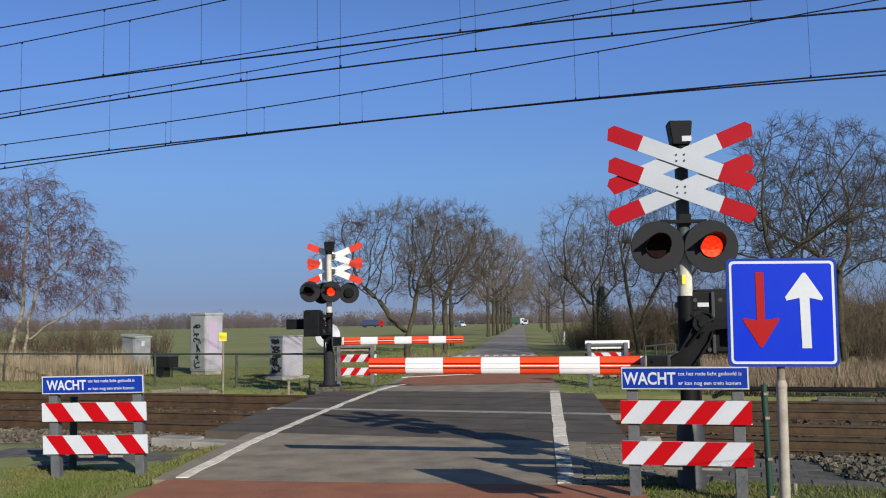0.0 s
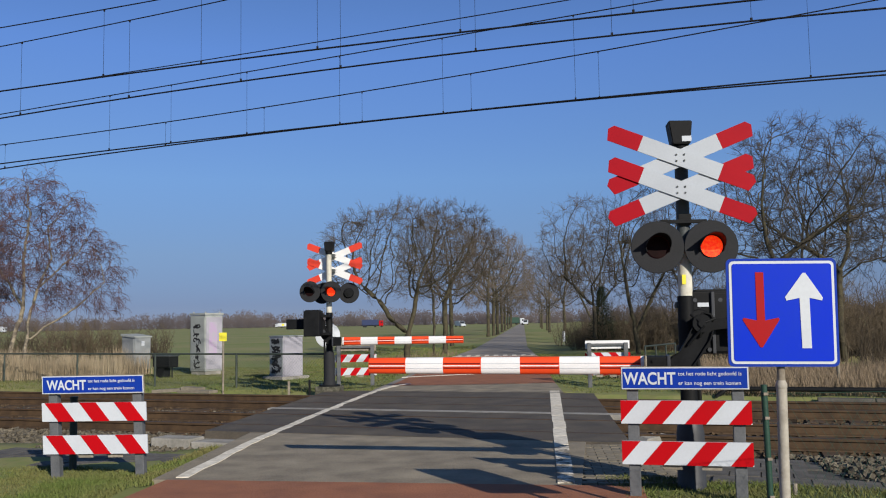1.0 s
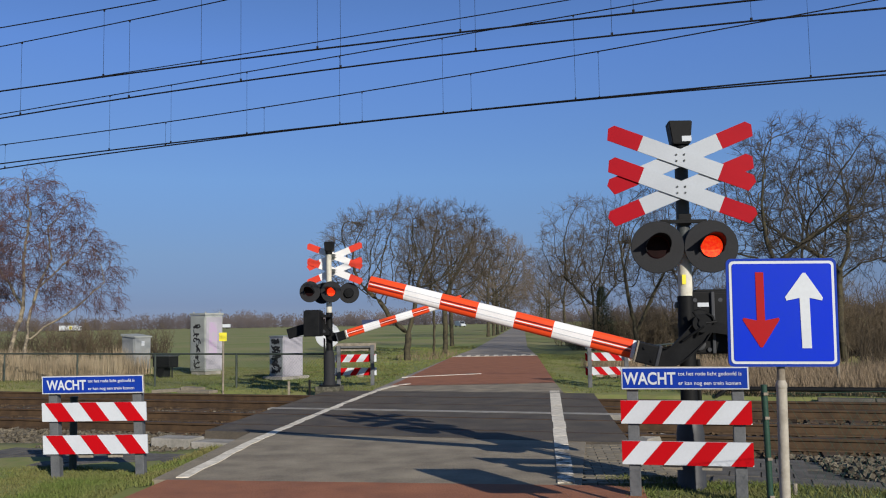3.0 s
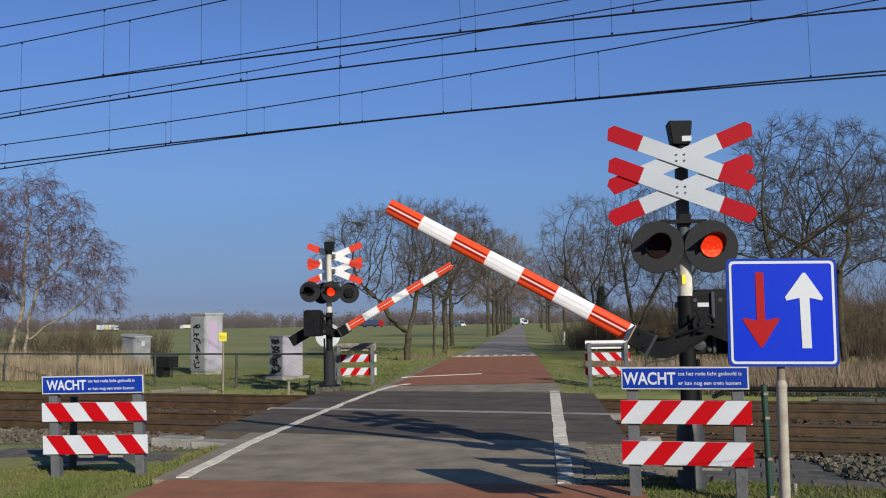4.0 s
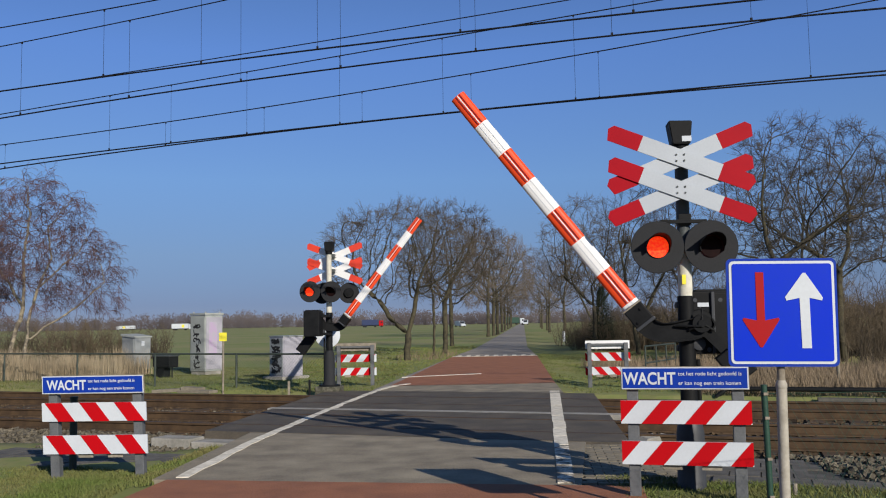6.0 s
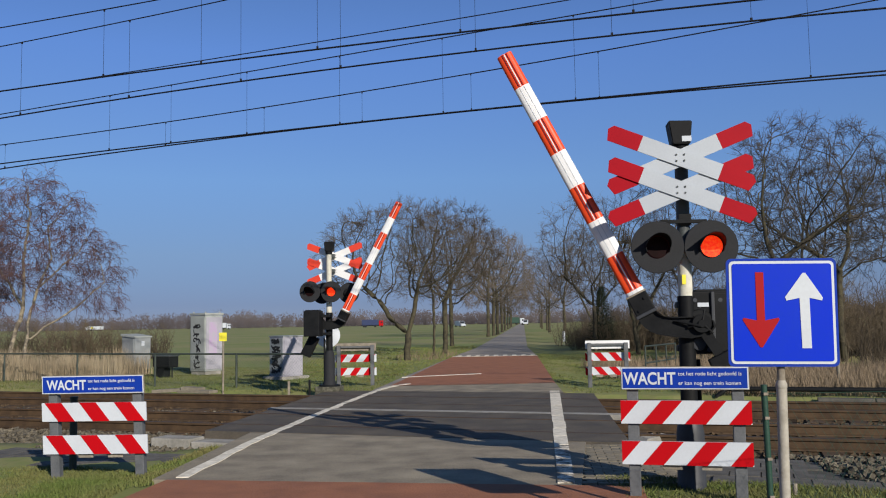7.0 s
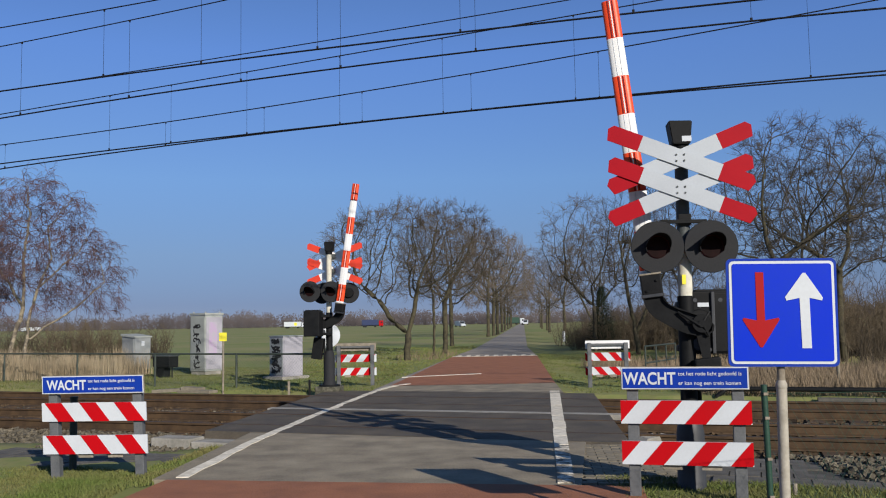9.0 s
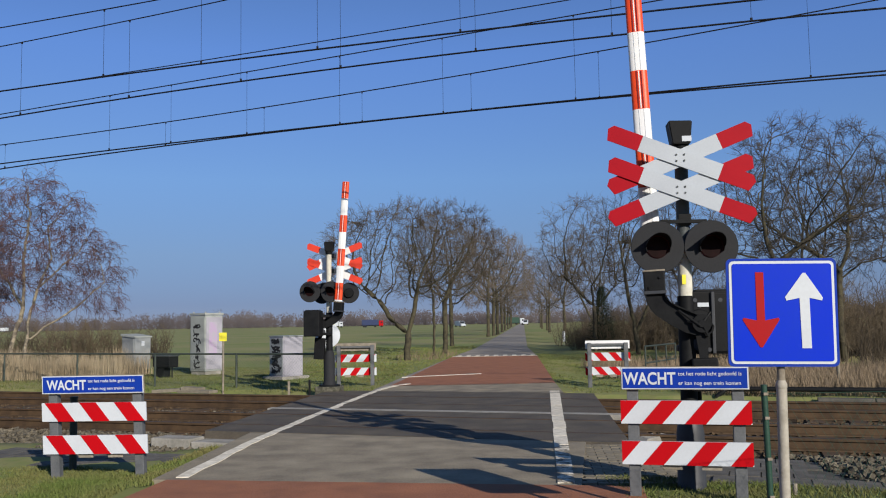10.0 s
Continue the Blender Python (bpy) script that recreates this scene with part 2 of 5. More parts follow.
def poly(bm, pts, z0, z1):
    """A slab with the plan pts (x, y), between two heights."""
    a = [bm.verts.new((x, y, z1)) for x, y in pts]
    b = [bm.verts.new((x, y, z0)) for x, y in pts]
    n = len(pts)
    fs = [bm.faces.new(a), bm.faces.new(b[::-1])]
    for i in range(n):
        fs.append(bm.faces.new((a[i], b[i], b[(i + 1) % n], a[(i + 1) % n])))
    bmesh.ops.recalc_face_normals(bm, faces=fs)
    return bm


NB = bmesh.new


def words(text, size, material, parent, m, bold=0.0, align="LEFT"):
    cu = bpy.data.curves.new("lettering", "FONT")
    cu.body, cu.size, cu.extrude, cu.offset, cu.align_x = text, size, 0.0012, bold, align
    tmp = bpy.data.objects.new("lettering", cu)
    scene.collection.objects.link(tmp)
    bpy.context.view_layer.update()
    me = bpy.data.meshes.new_from_object(tmp.evaluated_get(bpy.context.evaluated_depsgraph_get()))
    bpy.data.objects.remove(tmp)
    me.materials.clear()
    me.materials.append(M[material])
    ob = new("lettering", me)
    ob.parent = parent
    ob.matrix_basis = m
    return ob


# ---- plan ----
SKEW = radians(19.3)                                   # the tracks against the x axis
TD, TN = Vector((math.cos(SKEW), -math.sin(SKEW))), Vector((math.sin(SKEW), math.cos(SKEW)))
NEAR_TRACK, FAR_TRACK, GAUGE = 12.55, 16.12, 1.5


def tn(t, n):
    """Plan place from the way along the tracks and across them."""
    p = TD * t + TN * n
    return p.x, p.y


def road_mid(y):
    if y < 22:
        return -0.22 + (y - 15) * 0.108
    if y < 39:
        return 0.536 + (y - 22) * 0.097
    return 2.185 + (y - 39) * 0.0895


def road_half(y):
    for (a, wa), (b, wb) in (((-20, 1.85), (8, 1.85)), ((8, 1.85), (14, 1.98)), ((14, 1.98), (24, 2.0)), ((24, 2.0), (39, 1.86)), ((39, 1.86), (52, 1.5)), ((52, 1.5), (3000, 1.6))):
        if y <= b:
            return wa + (wb - wa) * (y - a) / (b - a)
    return 1.6


def strip(bm, ys, left, right, z):
    rows = [(bm.verts.new((left(y), y, z)), bm.verts.new((right(y), y, z))) for y in ys]
    for a, b in zip(rows, rows[1:]):
        bm.faces.new((a[0], a[1], b[1], b[0]))
    return bm


def ground_z(x, y):
    n = x * TN.x + y * TN.y
    d = abs(x - road_mid(y)) - road_half(y)
    z = -0.10 + 0.05 * noise.noise((x * 0.25, y * 0.25, 0)) + 0.03 * noise.noise((x * 1.1, y * 1.1, 3))
    if d < 0.9:
        z = z + (-0.022 - z) * (1 - max(0, d) / 0.9)
    if d < 0.1:
        z = -0.06
    if n < 8.7 and d > 0.05:
        z = max(z, -0.03 if x > 0 else -0.07) + 0.03 * noise.noise((x * 1.7, y * 1.7, 9))
    if 9.9 < n < 18.8:
        z = min(z, -0.36)
    return z


def axis(dense, far):
    v = list(dense)
    s = dense[1] - dense[0]
    a = dense[-1]
    while a < far:
        s *= 1.25
        a += s
        v.append(a)
    s = dense[1] - dense[0]
    a = dense[0]
    while a > -far:
        s *= 1.25
        a -= s
        v.insert(0, a)
    return v


def build_ground():
    xs, ys = axis(np.arange(-16, 16.01, 0.4), 2600), axis(np.arange(-2, 46.01, 0.4), 2600)
    vs = [(x, y, ground_z(x, y)) for y in ys for x in xs]
    w = len(xs)
    fs = [(j * w + i, j * w + i + 1, (j + 1) * w + i + 1, (j + 1) * w + i) for j in range(len(ys) - 1) for i in range(w - 1)]
    g = raw("ground", vs, fs, "meadow")
    for p in g.data.polygons:
        p.use_smooth = True
    tagged(g, "flat winter meadow with short green and straw-coloured grass", "ground", kind="structure")


def build_road():
    ys = list(np.arange(-12, 60, 1.0)) + list(np.arange(60, 900, 20.0))
    r = link("road", strip(NB(), ys, lambda y: road_mid(y) - road_half(y), lambda y: road_mid(y) + road_half(y), 0.0), "asphalt_far")
    tagged(r, "narrow country road of grey asphalt running straight on", "road", kind="structure")
    lo, ro = (lambda y: road_mid(y) - road_half(y)), (lambda y: road_mid(y) + road_half(y))

    def patch(name, pts, mat_name, z, label):
        return tagged(link(name, poly(NB(), pts, z - 0.05, z), mat_name), label, "road surface", kind="structure")
    patch("road_red_near", [(lo(-12) - 0.1, -12), (ro(-12) + 0.15, -12), (1.75, 8.05), (1.05, 8.17), (-2.62, 8.78), (-2.75, 8.8)], "asphalt_red", 0.005, "worn red asphalt before the crossing")
    patch("road_grey_near", [(-2.9, 8.83), (1.22, 8.14), (1.72, 11.03), (-2.75, 12.57)], "asphalt", 0.004, "worn grey asphalt approach to the rails")
    patch("road_red_far", [(-1.33, 21.4), (2.66, 21.5), (ro(39), 39.0), (lo(39), 39.0)], "asphalt_red", 0.005, "red asphalt plateau beyond the crossing")
    patch("road_grey_far", [(-1.75, 19.55), (2.43, 18.1), (2.66, 21.48), (-1.33, 21.38)], "asphalt", 0.004, "grey asphalt beyond the rails")
    rng = random.Random(6)
    for a, b, w, n in ((tn(-8.7, 18.2), tn(-3.75, 18.2), 0.06, 24), ((-1.2, 21.43), (2.6, 21.5), 0.07, 20)):
        bm = NB()
        prev = None
        for k in range(n + 1):
            f = k / n
            x, y = a[0] + (b[0] - a[0]) * f + rng.gauss(0, 0.012), a[1] + (b[1] - a[1]) * f + rng.gauss(0, 0.025)
            ww_ = w * rng.uniform(0.5, 1.4) / 2
            cur = (bm.verts.new((x, y - ww_, 0.0145)), bm.verts.new((x + 0.3 * ww_, y + ww_, 0.0145)))
            if prev:
                bm.faces.new((prev[0], cur[0], cur[1], prev[1]))
            prev = cur
        tagged(link("road_seam", bm, "asphalt_dark"), "dark ragged tar seam across the road", "road seam", kind="structure")
    # painted marks
    bm = NB()
    ww = 0.135
    pts = [(-2.70, 8.9), (-2.56, 11.6), (-2.27, 14.4), (-1.77, 18.6), (-1.52, 20.4), (-1.28, 21.4), (-0.98, 22.0)]
    rl = random.Random(23)
    ys_ = np.concatenate([np.arange(8.9, 22.0, 0.22), [22.0]])
    edge = [(float(np.interp(y, [p[1] for p in pts], [p[0] for p in pts])) + rl.gauss(0, 0.006), float(y), ww + rl.gauss(0, 0.011)) for y in ys_]
    for p, q in zip(edge, edge[1:]):
        poly(bm, [(p[0], p[1]), (p[0] + p[2], p[1]), (q[0] + q[2], q[1]), (q[0], q[1])], 0.0, 0.013)
    tagged(link("edge_line", bm, "line"), "worn white painted edge line along the crossing", "road marking", kind="structure")
    rb_ = random.Random(19)
    for k in range(13):
        y0 = 8.25 + k * 0.83
        y1 = y0 + 0.80
        x0, x1 = 1.02 + (y0 - 8.3) * 0.113, 1.02 + (y1 - 8.3) * 0.113
        w = 0.158 + 0.004 * k
        e = rb_.uniform(-0.008, 0.008)
        tagged(link("edge_block", poly(NB(), [(x0 + e, y0), (x0 + w + e, y0), (x1 + w + 0.004 + e, y1), (x1 + e, y1)], 0.0, 0.0142 + 0.0006 * (k % 2)), "line_worn" if k < 3 else "line"), "worn white painted block of the road edge", "road marking", "painted edge blocks", "structure")
    tagged(link("stop_line", poly(NB(), [(-1.2, 24.65), (1.05, 25.75), (1.05, 25.95), (-1.2, 24.85)], 0.0, 0.012), "line"), "white painted stop line on red asphalt", "road marking", kind="structure")
    for k in range(9):
        x = lo(39.4) + 0.12 + k * 0.41
        tagged(link("tooth_mark", poly(NB(), [(x, 39.05), (x + 0.22, 39.05), (x + 0.3, 40.5), (x + 0.14, 40.5)], 0.0, 0.012), "line"), "white painted speed-hump tooth", "road marking", "speed-hump teeth", "structure")
    tagged(link("hump_line", poly(NB(), [(lo(39) , 38.85), (ro(39), 38.85), (ro(39), 39.0), (lo(39), 39.0)], 0.0, 0.013), "line"), "thin white line across the road", "road marking", kind="structure")


def build_tracks():
    for centre, nm in ((NEAR_TRACK, "near"), (FAR_TRACK, "far")):
        # ballast bed
        bm = NB()
        ts = list(np.arange(-60, 60.1, 0.5))
        prof = [(-2.0, -0.40), (-1.35, -0.20), (-0.8, -0.15), (0, -0.16), (0.8, -0.15), (1.35, -0.20), (2.0, -0.40)]
        rows = []
        for t in ts:
            row = []
            for dn, z in prof:
                x, y = tn(t, centre + dn)
                row.append(bm.verts.new((x, y, z + 0.025 * noise.noise((t * 2.3, dn * 3, centre)))))
            rows.append(row)
        for a, b in zip(rows, rows[1:]):
            for i in range(len(prof) - 1):
                bm.faces.new((a[i], a[i + 1], b[i + 1], b[i]))
        bmesh.ops.recalc_face_normals(bm, faces=bm.faces)
        tagged(link("ballast_bed", bm, "ballast"), "rust-brown ballast bed of the railway track", "ballast", kind="structure")
        track = thing("railway_track", "rusty railway track on brown sleepers in ballast", "railway track", group="railway tracks")
        base = pose(0, 0, 0, 0, 0, -math.degrees(SKEW))
        for side in (-1, 1):
            n0 = centre + side * GAUGE / 2
            x, y = tn(0, n0)
            prof = [(-0.075, -0.15), (0.075, -0.15), (0.07, -0.135), (0.012, -0.12), (0.012, -0.045), (0.036, -0.03), (0.036, -0.006), (0.028, 0.0), (-0.028, 0.0), (-0.036, -0.006), (-0.036, -0.03), (-0.012, -0.045), (-0.012, -0.12), (-0.07, -0.135)]
            bm = NB()
            m = Matrix.Translation((x, y, 0.012)) @ base @ pose(0, 0, 0, 0, 0, 90)
            prism(bm, prof, -75, 75, m)
            rail = part("rail", bm, "rail", track)
            bm = NB()
            prism(bm, [(-0.026, 0.0), (0.026, 0.0), (0.024, 0.002), (-0.024, 0.002)], -75, 75, m)
            part("rail_head", bm, "rail_top", rail, "worn shiny running surface")
        bm = NB()
        box(bm, (0, 0, 0), (0.25, 2.5, 0.2), None, 0.0)
        first = None
        for k in range(-40, 41):
            t = k * 0.62 + 0.2
            x, y = tn(t, centre)
            if abs(x - road_mid(y)) < 2.3:
                continue
            if first is None:
                first = part("sleeper", bm, "sleeper", track)
                ob = first
            else:
                ob = new("sleeper", first.data)
                ob.parent = track
            ob.matrix_basis = pose(x, y, -0.235 + 0.006 * math.sin(k * 3.3), 0, 0, -math.degrees(SKEW) + math.sin(k * 7) * 0.6)
    # crossing panels between and beside the rails, cut short of the running grooves
    def t_at(n, dx):
        # way along the tracks of the road's side plus dx
        lo_t, hi_t = -40.0, 40.0
        for _ in range(50):
            mid = (lo_t + hi_t) / 2
            x, y = tn(mid, n)
            if x - (road_mid(y) + dx) < 0:
                lo_t = mid
            else:
                hi_t = mid
        return lo_t
    g = 0.05
    bands = [(10.95, NEAR_TRACK - 0.75 - g), (NEAR_TRACK - 0.75 + g * 1.6, NEAR_TRACK + 0.75 - g * 1.6), (NEAR_TRACK + 0.75 + g, 14.08), (14.33, FAR_TRACK - 0.75 - g), (FAR_TRACK - 0.75 + g * 1.6, FAR_TRACK + 0.75 - g * 1.6), (FAR_TRACK + 0.75 + g, 18.15)]
    for a, b in bands:
        pts = [tn(t_at(a, -3.0), a), tn(t_at(a, 2.9), a), tn(t_at(b, 2.9), b), tn(t_at(b, -3.0), b)]
        tagged(link("crossing_panel", poly(NB(), pts, -0.16, 0.010), "asphalt_dark"), "dark asphalt infill beside the rails of the crossing", "road surface", "crossing infill", "structure")
    a, b = 14.085, 14.325
    pts = [tn(t_at(a, -3.1), a), tn(t_at(a, 3.3), a), tn(t_at(b, 3.3), b), tn(t_at(b, -3.1), b)]
    tagged(link("crossing_strip", poly(NB(), pts, -0.2, 0.012), "concrete"), "pale concrete strip between the two tracks", "road surface", kind="structure")


def wire_run(name, plane_y, pts, rad, label, cat="overhead wire", group="overhead wires"):
    """A wire in the upright plane along the track through (0, plane_y), by a parabola through three places (x, z)."""
    (x0, z0), (x1, z1), (x2, z2) = pts
    c = np.polyfit([x0, x1, x2], [z0, z1, z2], 2)
    slope = math.tan(SKEW)
    bm = NB()
    n = 5
    prev = None
    for x in np.linspace(-26, 22, 49):
        z = float(np.polyval(c, max(min(x, x2 + 3), x0 - 4)))
        if x > x2 + 3:
            z += (x - x2 - 3) * float(np.polyval(np.polyder(c), x2 + 3))
        if x < x0 - 4:
            z += (x - x0 + 4) * float(np.polyval(np.polyder(c), x0 - 4))
        ring = [bm.verts.new((x, plane_y - slope * x + rad * math.cos(2 * math.pi * i / n), z + rad * math.sin(2 * math.pi * i / n))) for i in range(n)]
        if prev:
            for i in range(n):
                bm.faces.new((prev[i], prev[(i + 1) % n], ring[(i + 1) % n], ring[i]))
        prev = ring
    ob = tagged(link(name, bm, "wire"), label, cat, group)
    return ob, (lambda x: float(np.polyval(c, x)))


def build_wires():
    slope = math.tan(SKEW)
    runs = {}
    spec = (("c1", 12.4, [(-7.69, 5.65), (0.05, 5.63), (5.47, 5.50)], 0.0145),
            ("c2", 13.35, [(-8.26, 5.45), (0.05, 5.62), (5.88, 5.52)], 0.0145),
            ("d1", 16.9, [(-10.42, 5.41), (0.04, 5.56), (7.39, 5.53)], 0.016),
            ("d2", 17.1, [(-10.54, 5.33), (0.04, 5.60), (7.47, 5.51)], 0.016),
            ("m4", 16.9, [(-10.46, 6.60), (0.07, 7.06), (7.48, 7.40)], 0.0125),
            ("m5", 17.1, [(-10.56, 5.91), (0.06, 6.31), (7.54, 6.82)], 0.0125),
            ("m3", 17.6, [(-10.54, 7.39), (0.08, 7.64), (7.54, 7.92)], 0.012),
            ("t1", 12.4, [(-7.72, 6.79), (0.07, 6.95), (6.0, 7.2)], 0.0105),
            ("t2", 13.35, [(-8.30, 6.83), (0.08, 7.26), (6.0, 7.7)], 0.0105))
    for key, y0, pts, rad in spec:
        kind = "contact_wire" if key[0] in "cd" else "messenger_wire"
        runs[key] = (y0, *wire_run(kind, y0, pts, rad, "dark taut contact wire over the tracks" if key[0] in "cd" else "dark messenger wire of the overhead line"))
    hang = (("m4", "d1", (-7.45, -5.9, -4.1, -2.05, 0.05, 2.5, 6.3)), ("m5", "d2", (-10.4, -6.1, -3.75, -1.6, 0.6, 2.95)),
            ("t1", "c1", (-5.6, -3.8, -1.85, 0.3, 2.6, 4.7)), ("t2", "c2", (-7.8, -5.5, -3.35, -1.6, 0.55, 2.5, 4.3)))
    for top, low, xs in hang:
        y0, ob, zt = runs[top]
        _, parent, zl = runs[low]
        for x in xs:
            y = y0 - slope * x
            bm = rod(NB(), (x, y, zl(x)), (x, y, zt(x)), 0.0032, n=5)
            box(bm, (x, y, zl(x) + 0.02), (0.03, 0.02, 0.05))
            box(bm, (x, y, zt(x) - 0.015), (0.025, 0.02, 0.04))
            part("dropper", bm, "wire", parent)


build_ground()
build_road()
build_tracks()
build_wires()

# ---- level-crossing signals ----
NEAR_PIVOT = (0.112, -0.125, 1.449)
FAR_PIVOT = (0.158, 0.13, 1.448)


def cross_board(parent, angle, x, z, y, back):
    """One slanting board: white middle, red pointed ends."""
    m = pose(x, y, z, 0, angle, 0)
    w, a, b = 0.15, 0.38, 0.65
    wm, rm = ("paintwhite", "paintred") if back else ("boardwhite", "boardred")
    board = part("cross_board", prism(NB(), [(-a, w / 2), (a, w / 2), (a, -w / 2), (-a, -w / 2)], -0.006, 0.006, m), wm, parent)
    for s in (-1, 1):
        pts = [(s * a, w / 2), (s * (b + 0.01), w / 2), (s * (b + 0.05), w * 0.18), (s * (b + 0.02), -w / 2), (s * a, -w / 2)]
        part("red_end", prism(NB(), pts, -0.006, 0.006, m), rm, board, "red reflective board end")
    for dx, dz in ((-0.035, 0.028), (0.035, 0.028), (-0.035, -0.028), (0.035, -0.028)):
        bm = NB()
        v = pose(x, y, z) @ Vector((dx, 0, dz))
        rod(bm, v + Vector((0, -0.014 if not back else 0.014, 0)), v, 0.009, n=8)
        part("bolt", bm, "poledark", board)


def lamp(parent, x, y, z, face):
    """Round dark backboard with a hooded lens; face -1 shows to -y. Returns the turning lens."""
    f = face
    bm = NB()
    lathe(bm, [(0.0, -0.008), (0.236, -0.008), (0.24, 0.0), (0.236, 0.008), (0.0, 0.008)], 40, pose(x, y, z, 90))
    lm = part("signal_lamp", bm, "disc", parent, "round dark backboard with a hooded red lens", True)
    bm = NB()
    lathe(bm, [(0.0, 0.0), (0.115, 0.0), (0.115, -0.02), (0.1, -0.05), (0.0, -0.055)], 24, pose(x, y - f * 0.012, z, -90 if f > 0 else 90))
    part("lamp_housing", bm, "black", lm, smooth=True)
    # hood: open half tube above the lens
    bm = NB()
    n, r0, r1 = 20, 0.112, 0.106
    for k in range(n):
        t0, t1 = radians(-25 + 230 * k / n), radians(-25 + 230 * (k + 1) / n)
        vs = []
        for t in (t0, t1):
            ln = 0.07 + 0.21 * max(0.0, math.sin(t)) ** 0.8
            for r in (r0, r1):
                for d in (0.008, ln):
                    vs.append(bm.verts.new((x + r * math.cos(t), y + f * d, z + r * math.sin(t))))
        a = vs
        for q in ((0, 1, 5, 4), (2, 6, 7, 3), (1, 3, 7, 5), (0, 4, 6, 2)):
            bm.faces.new([a[i] for i in q])
    bmesh.ops.remove_doubles(bm, verts=bm.verts, dist=0.0002)
    bmesh.ops.recalc_face_normals(bm, faces=bm.faces)
    part("hood", bm, "black", lm, "open black hood")
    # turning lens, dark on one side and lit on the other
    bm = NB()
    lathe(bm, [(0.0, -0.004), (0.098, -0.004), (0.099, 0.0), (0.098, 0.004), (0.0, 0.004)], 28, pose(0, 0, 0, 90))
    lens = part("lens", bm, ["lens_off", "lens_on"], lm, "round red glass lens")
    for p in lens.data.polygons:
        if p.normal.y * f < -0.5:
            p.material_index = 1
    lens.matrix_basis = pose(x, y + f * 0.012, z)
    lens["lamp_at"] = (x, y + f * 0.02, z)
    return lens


def barrier_arm(parent, reach, size=1.0, weight=0.48):
    """Cranked arm with its beam; the beam lies to -x when closed. The origin is the pivot."""
    arm = new("barrier_arm")
    arm.parent = parent
    arm["label"] = "cranked black arm with a red and white striped beam"
    drop, back = -0.395, 0.15
    inner = [(-0.30, drop + 0.082), (-0.255, drop + 0.088), (-0.215, drop + 0.125), (-0.17, -0.19), (-0.09, -0.04), (-0.03, 0.07), (0.03, 0.108), (0.085, 0.092), (0.118, 0.03)]
    outer = [(0.106, -0.06), (0.08, -0.145), (0.012, -0.26), (-0.04, -0.335), (-0.10, -0.41), (-0.155, -0.452), (-0.22, -0.483), (-0.30, drop - 0.10)]
    part("crank", prism(NB(), inner + outer, -0.024, 0.03), "black", arm)
    # raised flanges along both edges of the crank
    for edge in (inner, outer):
        inset = []
        for x, z in edge:
            d = Vector((-0.09 - x, -0.2 - z)).normalized() * 0.016
            inset.append((x + d.x, z + d.y))
        part("crank_flange", prism(NB(), edge + inset[::-1], -0.058, 0.045), "black", arm)
    # square socket that clasps the root of the beam, with its collar
    sock = box(NB(), (-0.405, back / 2 - 0.002, drop - 0.004), (0.23, 0.115 + back, 0.194), None, 0.012)
    part("beam_socket", sock, "black", arm)
    part("socket_collar", box(NB(), (-0.31, back / 2 - 0.002, drop - 0.004), (0.03, 0.13 + back, 0.21), None, 0.006), "columnpaint", arm)
    part("socket_rim", box(NB(), (-0.516, back / 2 - 0.002, drop - 0.004), (0.016, 0.125 + back, 0.204), None, 0.004), "metal", arm, "bare steel rim of the socket")
    part("stay", rod(NB(), (-0.13, -0.05, -0.20), (0.02, -0.085, -0.02), 0.012, n=8), "black", arm)
    for a in (20, 140, 260):
        v = Vector((math.cos(radians(a)), 0, math.sin(radians(a))))
        part("hub_rib", rod(NB(), v * 0.03 + Vector((0, -0.08, 0)), v * 0.13 + Vector((0, -0.045, 0)), 0.012, n=8), "black", arm)
    part("hub_cap", rod(NB(), (0, -0.09, 0), (0, -0.07, 0), 0.035, n=12), "black", arm, smooth=True)
    for dx, dz in ((-0.45, drop + 0.05), (-0.36, drop - 0.05)):
        part("crank_bolt", rod(NB(), (dx, -0.075, dz), (dx, 0.22, dz), 0.014, n=8), "black", arm)
    part("hub", rod(NB(), (0, -0.075, 0), (0, 0.05, 0), 0.085, n=20), "black", arm, smooth=True)
    bm = prism(NB(), [(0.02, 0.05), (0.36, 0.035), (0.36, -0.035), (0.02, -0.07)], -0.02, 0.02)
    part("weight_lever", bm, "black", arm)
    bm = box(NB(), (0.32 + weight / 2, -0.03, 0.0), (weight, 0.14, 0.23), None, 0.014)
    part("counterweight", bm, "black", arm)
    # beam: rounded oval tube in coloured lengths
    x1, x0 = -0.56, -reach
    seg = (x1 + 0.055 - x0) / 7.15
    xs = [x0 + seg * i for i in range(8)] + [x1 + 0.03]
    for i in range(8):
        a, b = xs[i], xs[i + 1]
        ring = []
        bm = NB()
        nn = 16
        for xx in (a, b):
            h = 0.080 + 0.010 * (xx - x0) / (x1 - x0)
            ring.append([bm.verts.new((xx, back + 0.045 * math.copysign(abs(math.sin(t)) ** 0.75, math.sin(t)), drop + h * math.copysign(abs(math.cos(t)) ** 0.8, math.cos(t)))) for t in [2 * math.pi * k / nn for k in range(nn)]])
        for k in range(nn):
            bm.faces.new((ring[0][k], ring[0][(k + 1) % nn], ring[1][(k + 1) % nn], ring[1][k]))
        bm.faces.new(ring[0][::-1]), bm.faces.new(ring[1])
        bmesh.ops.recalc_face_normals(bm, faces=bm.faces)
        red = i % 2 == 0
        sg = part("beam_length", bm, "beamred" if red else "beamwhite", arm, "orange-red beam length" if red else "white beam length", True)
